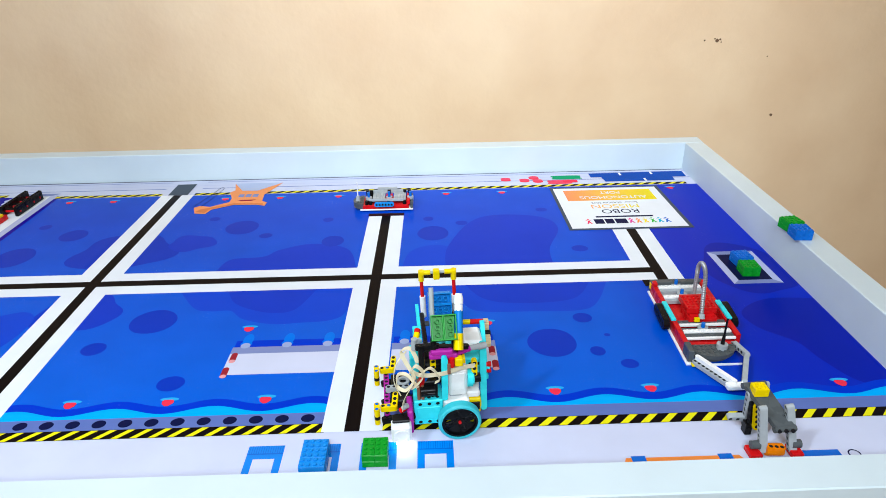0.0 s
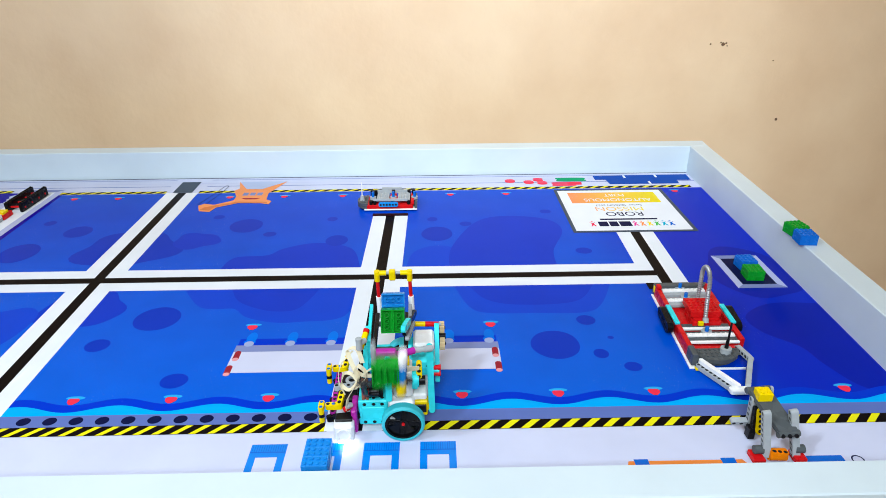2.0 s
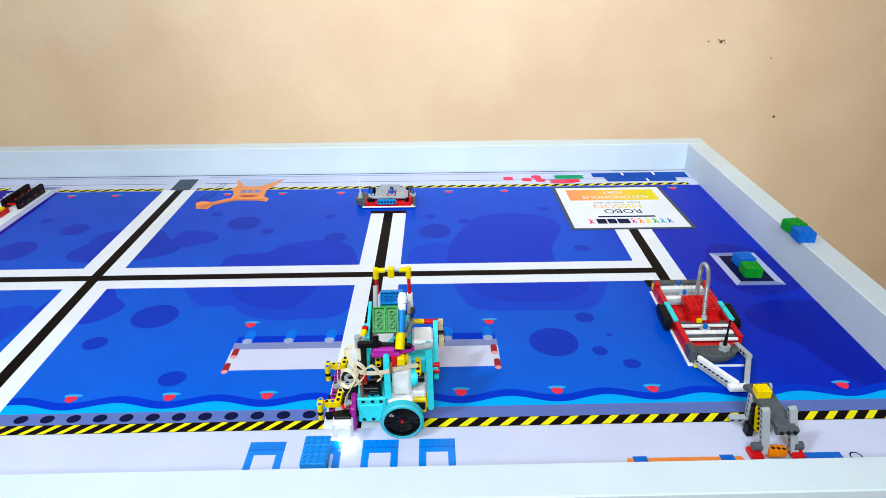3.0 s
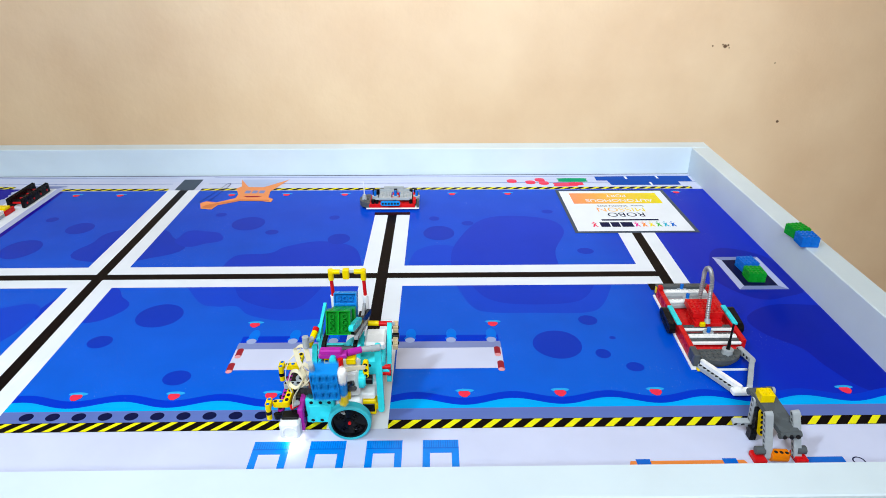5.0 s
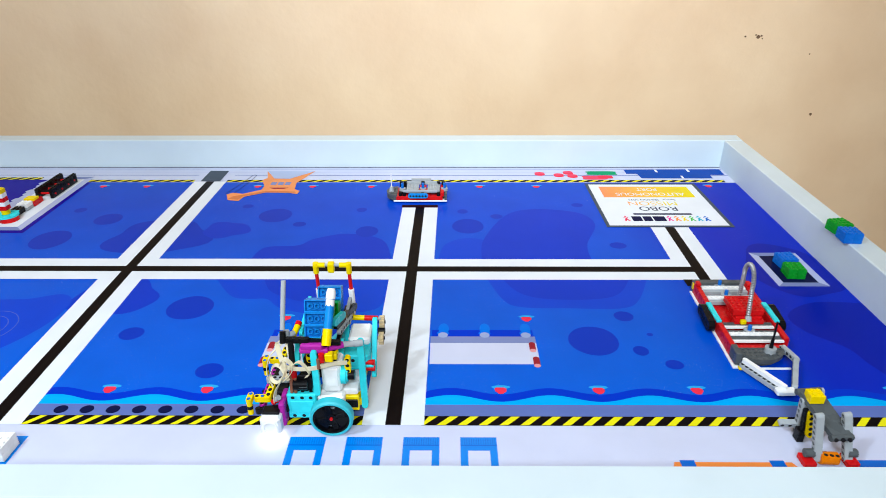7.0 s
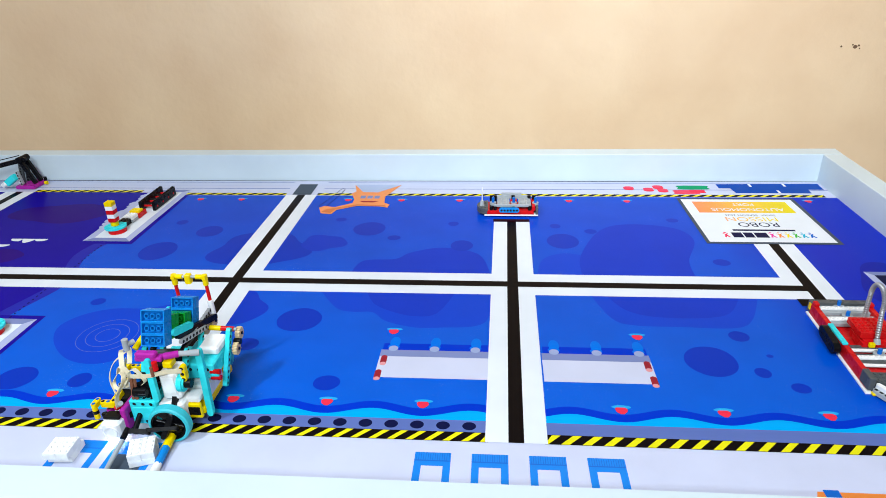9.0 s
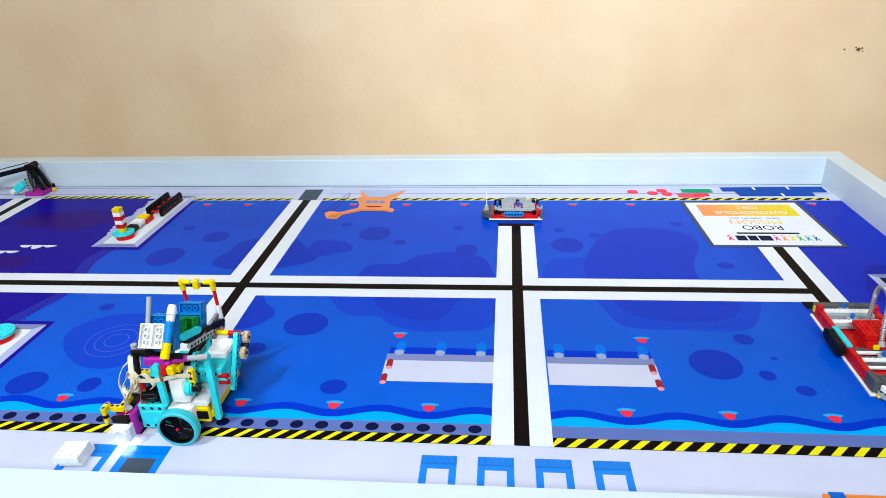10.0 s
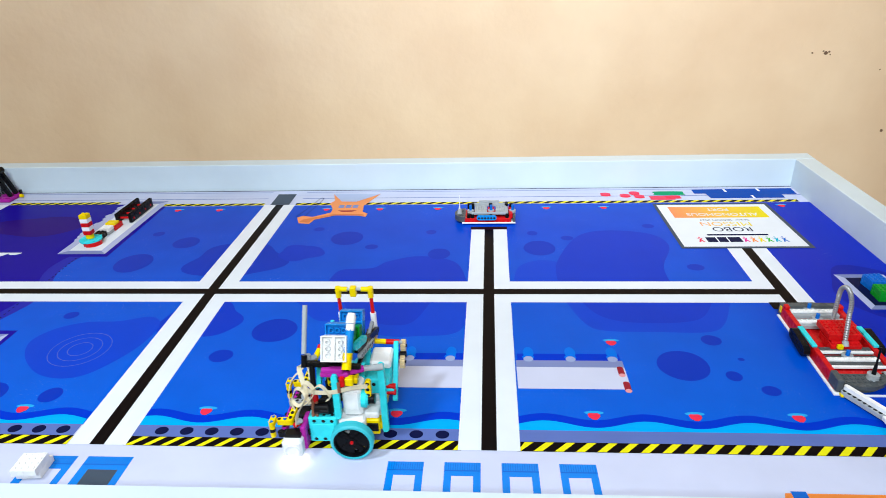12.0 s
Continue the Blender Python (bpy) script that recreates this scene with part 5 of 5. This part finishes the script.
# ---- grey toy gate by the near rail ----
gate = empty("toy_gate", (0, 0, 0), "grey toy-brick ramp gate with a yellow block on top", "toy gate")
part("ramp_plate", Shape().faces([(-0.298, 0.127, 0.059), (-0.270, 0.131, 0.059), (-0.2575, 0.071, 0.039), (-0.2815, 0.068, 0.039), (-0.298, 0.127, 0.066), (-0.270, 0.131, 0.066), (-0.2575, 0.071, 0.046), (-0.2815, 0.068, 0.046)], [(3, 2, 1, 0), (4, 5, 6, 7), (0, 1, 5, 4), (1, 2, 6, 5), (2, 3, 7, 6), (3, 0, 4, 7)], P_DKGREY), gate, "dark grey sloping plate")
sh = Shape().rod((-0.2835, 0.068, 0.0415), (-0.2555, 0.071, 0.0415), 0.0042, P_DKGREY, 14)
for k in range(3):
    sh.rod((-0.2785 + 0.0085 * k, 0.0635, 0.042), (-0.2785 + 0.0085 * k, 0.066, 0.042), 0.0026, P_SHADE, 10)
for x in (-0.283, -0.264):
    sh.ring((x, 0.084, 0.0495), (x, 0.0835, 0.0512), 0.0034, 0.0024, P_DKGREY, 14)
    sh.rod((x, 0.084, 0.0495), (x, 0.0838, 0.0505), 0.0024, P_SHADE, 12)
part("ramp_axle", Shape().rod((-0.300, 0.128, 0.062), (-0.268, 0.132, 0.062), 0.0042, P_DKGREY, 12), gate, "dark grey axle")
part("ramp_hinge", sh, gate, "dark grey hinge bar")
part("top_block", Shape().box((-0.2935, 0.107, 0.0605), (-0.2755, 0.123, 0.072), P_YELLOW, 0.0006).studs(-0.2925, 0.107, 2, 2, 0.072, P_YELLOW), gate, "yellow studded block")
for (x0, y0), (x, y, z) in (((-0.2895, 0.071), (-0.2975, 0.079, 0.066)), ((-0.2520, 0.071), (-0.2615, 0.083, 0.064)), ((-0.288, 0.121), (-0.292, 0.119, 0.056)), ((-0.262, 0.134), (-0.264, 0.138, 0.056))):
    part("leg_beam", Shape().beam((x, y, z), (x0, y0, 0.006), (1, 0, 0.1), P_GREY, 0.0080, 0.0092, True, P_DKGREY), gate, "light grey perforated leg")
part("foot_beam", Shape().beam((-0.311, 0.122, 0.017), (-0.292, 0.121, 0.017), (0, 1, 0.3), P_GREY), gate, "light grey foot beam")
for x in (-0.3005, -0.2485):
    part("foot", Shape().box((x - 0.008, 0.060, 0.0006), (x + 0.007, 0.080, 0.008), P_RED, 0.0008).rod((x - 0.005, 0.072, 0.0145), (x + 0.006, 0.072, 0.0145), 0.0054, P_DKGREY, 14), gate, "red foot with a dark grey sleeve")
part("orange_block", Shape().rod((-0.287, 0.070, 0.0085), (-0.266, 0.069, 0.0085), 0.0078, P_ORANGE, 18).beam((-0.283, 0.066, 0.0145), (-0.270, 0.064, 0.0145), (0, 0, 1), P_ORANGE, 0.008, 0.005), gate, "orange rounded block")
part("black_bracket", Shape().box((-0.2965, 0.104, 0.0006), (-0.2875, 0.116, 0.018), P_BLACK, 0.001).beam((-0.290, 0.108, 0.020), (-0.290, 0.112, 0.046), (1, 0, 0), P_BLACK), gate, "black bracket")
part("yellow_bracket", Shape().beam((-0.2845, 0.106, 0.016), (-0.2865, 0.112, 0.044), (0, 1, 0), P_YELLOW, 0.0105, 0.0095), gate, "yellow bracket")

# ---- lighthouse and quay things on the white pier ----
house = empty("lighthouse", (0, 0, 0), "red and white striped toy lighthouse with a yellow lamp", "toy lighthouse")
lx, ly = -1.724, 0.790
part("base_disc", Shape().rod((lx + 0.004, ly - 0.002, 0.0008), (lx + 0.004, ly - 0.002, 0.0105), 0.0200, P_RED, 28), house, "red round base")
sh = Shape().rod((lx, ly, 0.0106), (lx, ly, 0.0145), 0.0240, P_TEAL, 32)
for i in range(-4, 5):
    for j in range(-4, 5):
        if i * i + j * j < 8.3:
            sh.rod((lx + i * 0.008, ly + j * 0.008, 0.0145), (lx + i * 0.008, ly + j * 0.008, 0.0160), 0.0024, P_TEAL, 8)
part("round_plate", sh, house, "turquoise round studded plate")
for k, m in enumerate((P_YELLOW, P_RED, P_WHITE, P_RED, P_WHITE, P_YELLOW)):
    z = 0.0162 + 0.0098 * k
    sh = Shape().rod((lx, ly, z), (lx, ly, z + 0.0095), 0.0088, m, 18) if k == 0 else Shape().box((lx - 0.0088, ly - 0.0088, z), (lx + 0.0088, ly + 0.0088, z + 0.0095), m, 0.0005)
    if k == 5:
        sh.studs(lx - 0.008, ly - 0.008, 2, 2, z + 0.0095, m)
    part("tower_brick", sh, house, {P_YELLOW: "yellow brick", P_RED: "red brick", P_WHITE: "white brick"}[m])
tr = empty("toy_quay_train", (-0.019, -0.004, 0), "row of red, white and black toy bricks behind the lighthouse", "toy bricks")
part("black_car", plate_studs(Shape(), -1.716, 0.818, -1.694, 0.842, 0.0008, 0.012, P_BLACK), tr, "black brick")
part("white_car", plate_studs(Shape().box((-1.714, 0.843, 0.0008), (-1.690, 0.868, 0.008), P_GREY, 0.0005), -1.714, 0.843, -1.690, 0.868, 0.0081, 0.0080, P_WHITE), tr, "white brick on grey")
part("red_car", Shape().box((-1.712, 0.869, 0.0008), (-1.688, 0.905, 0.012), P_RED, 0.0005).box((-1.714, 0.874, 0.0122), (-1.690, 0.895, 0.018), P_YELLOW, 0.0005), tr, "red brick with a yellow plate")
rack2 = empty("toy_quay_wall", (0.006, 0.006, 0), "pair of long black perforated toy beams with red pins", "toy beams")
for x in (-1.738, -1.704):
    sh = Shape().box((x, 0.908, 0.0008), (x + 0.008, 1.022, 0.024), P_BLACK, 0.0008)
    sh.studs(x, 0.909, 1, 14, 0.024, P_BLACK, seg=8)
    for k in range(7):
        sh.ring((x + 0.0078, 0.916 + 0.016 * k, 0.016), (x + 0.0086, 0.916 + 0.016 * k, 0.016), 0.0036, 0.0025, P_BLACK, 12)
    part("long_beam", sh, rack2, "long black beam")
for y in (0.920, 0.950, 0.980, 1.008):
    part("red_pin", Shape().rod((-1.730, y, 0.010), (-1.6952, y, 0.010), 0.0026, P_RED, 12), rack2, "red pin")
disc2 = empty("toy_beacon", (0, 0, 0), "turquoise round studded toy beacon base on the white print", "toy beacon")
part("base_disc", Shape().rod((-1.716, 0.358, 0.0008), (-1.716, 0.358, 0.0105), 0.024, P_RED, 24), disc2, "red round base")
part("round_plate", Shape().rod((-1.716, 0.360, 0.0106), (-1.716, 0.360, 0.0150), 0.027, P_TEAL, 28).studs(-1.736, 0.340, 5, 5, 0.0150, P_TEAL, seg=8), disc2, "turquoise round plate")

# ---- black toy crane by the far rail ----
crane = empty("toy_crane", (0, 0, 0), "black toy-brick crane on a magenta base", "toy crane")
part("base", Shape().box((-2.166, 1.062, 0.0008), (-2.112, 1.120, 0.010), P_MAGENTA, 0.001), crane, "magenta base")
sh = Shape()
for y in (1.085, 1.108):
    sh.beam((-2.148, y, 0.078), (-2.122, y, 0.014), (0, 1, 0), P_BLACK, 0.010, 0.008).beam((-2.147, y, 0.078), (-2.156, y, 0.014), (0, 1, 0), P_DKGREY, 0.010, 0.008)
part("tower", sh.rod((-2.147, 1.078, 0.078), (-2.147, 1.116, 0.078), 0.0085, P_BLACK, 20), crane, "dark grey crane tower")
part("jib", Shape().beam((-2.138, 1.090, 0.078), (-2.30, 1.060, 0.045), (0, 1, 0), P_BLACK, 0.012, 0.010).rod((-2.147, 1.088, 0.090), (-2.30, 1.055, 0.060), 0.0012, P_BLACK, 8), crane, "long black jib")
part("jib_tip", Shape().box((-2.285, 1.050, 0.040), (-2.262, 1.072, 0.060), P_YELLOW, 0.001), crane, "yellow jib block")
part("counterweight", Shape().box((-2.190, 1.055, 0.018), (-2.156, 1.075, 0.036), P_TEAL, 0.002, Matrix.Rotation(radians(-35), 3, "Y")).box((-2.200, 1.052, 0.010), (-2.184, 1.070, 0.022), P_WHITE, 0.002, Matrix.Rotation(radians(-35), 3, "Y")), crane, "turquoise and white motor block")
part("brace", Shape().beam((-2.155, 1.072, 0.046), (-2.150, 1.072, 0.014), (0, 1, 0), P_GREY), crane, "grey brace")
part("peg", Shape().rod((-2.110, 1.112, 0.010), (-2.110, 1.112, 0.020), 0.004, P_BLACK, 12), crane, "black peg")
part("roller", Shape().rod((-2.105, 1.10, 0.007), (-2.098, 1.10, 0.007), 0.005, P_YELLOW, 12), crane, "yellow roller")


# ---- what moves ----
def between(t, rows):
    """The value at t, eased from row to row of (seconds, value)."""
    if t <= rows[0][0]:
        return rows[0][1]
    for (t0, a), (t1, b) in zip(rows[:-1], rows[1:]):
        if t <= t1:
            return a + (b - a) * (t - t0) / (t1 - t0)
    return rows[-1][1]


DRIVE = ((0, -0.669), (0.52, -0.669), (0.60, -0.678), (0.70, -0.703), (0.80, -0.732), (0.90, -0.746), (3.55, -0.746), (3.66, -0.757), (3.86, -0.806), (3.98, -0.819), (6.60, -0.819),
         (6.80, -0.845), (7.00, -0.889), (7.25, -0.955), (7.50, -1.024), (7.75, -1.100), (8.00, -1.185), (8.20, -1.245), (8.35, -1.270), (11.10, -1.271), (11.20, -1.263), (11.30, -1.240),
         (11.40, -1.205), (11.60, -1.129), (11.80, -1.058), (12.0, -0.989), (12.2, -0.920))
DOWN = 128
SWING = ((0, 0), (0.84, 0), (1.00, 46), (1.16, DOWN), (1.68, DOWN), (1.76, 118), (1.86, 92), (1.96, 58), (2.06, 22), (2.16, 3), (2.22, 0), (3.90, 0), (4.06, 46), (4.22, DOWN), (4.70, DOWN), (4.80, 120), (4.90, 96), (5.00, 54), (5.10, 20),
         (5.20, 4), (5.26, 0), (8.10, 0), (8.45, DOWN), (9.26, DOWN), (9.34, 122), (9.42, 104), (9.50, 59), (9.60, 29), (9.70, 8), (9.78, 0), (12, 0))
# how far the sliding finger stands closed
SHUT = ((0, 0.026), (0.10, 0.022), (0.28, 0), (1.46, 0), (1.62, 0.026), (3.05, 0.026), (3.24, 0), (4.50, 0), (4.66, 0.026), (6.06, 0.026), (6.28, 0), (9.05, 0), (9.22, 0.026), (10.70, 0.026), (10.92, 0), (12, 0))


# how far the robot stands turned about its near wheel, in degrees
YAW = ((0, 4.3), (0.55, 4.3), (0.90, 1.0), (3.55, 1.0), (3.95, 0), (12, 0))


def robot_at(t):
    return pose(between(t, DRIVE), 0.119, 0, 0, 0, between(t, YAW)) @ pose(0, -0.119, 0)


def arm_at(t):
    return pose(PIV[0], PIV[1], PIV[2], between(t, SWING))


def slot(y, z, x=-0.0145, tilt=-112):
    """A resting place in the robot's rack."""
    return pose(x, y, z, tilt)


def mix(a, b, k):
    return Matrix.LocRotScale(a.to_translation().lerp(b.to_translation(), k), a.to_quaternion().slerp(b.to_quaternion(), k), None)


def motions():
    step = [round(0.05 * i, 2) for i in range(243)]
    walk(robot, [(t, robot_at(t)) for t in step])
    x0 = between(0, DRIVE)
    for w, yc in ((wheel_near, 0.119), (wheel_far, 0.269)):
        walk(w, [(t, pose(0, yc, 0.028, 0, math.degrees((between(t, DRIVE) - x0) / 0.028), 0)) for t in step])
    walk(arm, [(t, arm_at(t)) for t in step])
    walk(finger, [(t, pose(JNT[0] + between(t, SHUT), JNT[1], JNT[2])) for t in step])
    lift = Matrix.Translation(PIV) @ pose(0, 0, 0, DOWN)
    # place on the mat, when the finger pushes it, when it is lifted and let go, and its resting slot
    jobs = ((block_green_back, None, 0, 0, 0.20, slot(0.210, 0.126, -0.0125)),
            (block_green, (-0.777, 0.084), 1.20, 1.68, 3.12, slot(0.182, 0.140)),
            (block_blue, (-0.8525, 0.076), 4.28, 4.70, 6.16, slot(0.164, 0.149)),
            (block_white, (-1.302, 0.082), 8.80, 9.26, 10.80, slot(0.140, 0.155, -0.0145, -118)))
    for ob, place, t_push, t_up, t_off, rest in jobs:
        hold = lift.inverted() @ pose(-0.0165, {block_blue: 0.072, block_green: 0.078}.get(ob, 0.086), 0.0105)
        rows = []
        for t in step:
            if place and t <= t_up:
                k = min(max((t - t_push) / 0.40, 0), 1)
                end = robot_at(t_up) @ lift @ hold
                twist = 20 * math.sin(math.pi * k)
                m = mix(pose(place[0], place[1], 0.0105), end, k) @ pose(0, 0, 0, 0, 0, twist)
            else:
                held = arm_at(min(t, t_off)) @ hold
                k = min(max((t - t_off) / 0.30, 0), 1)
                m = robot_at(t) @ mix(held, rest, k)
            rows.append((t, m))
        walk(ob, rows)
    walk(block_blue_back, [(t, robot_at(t) @ slot(0.236, 0.126, -0.0125)) for t in step])


motions()
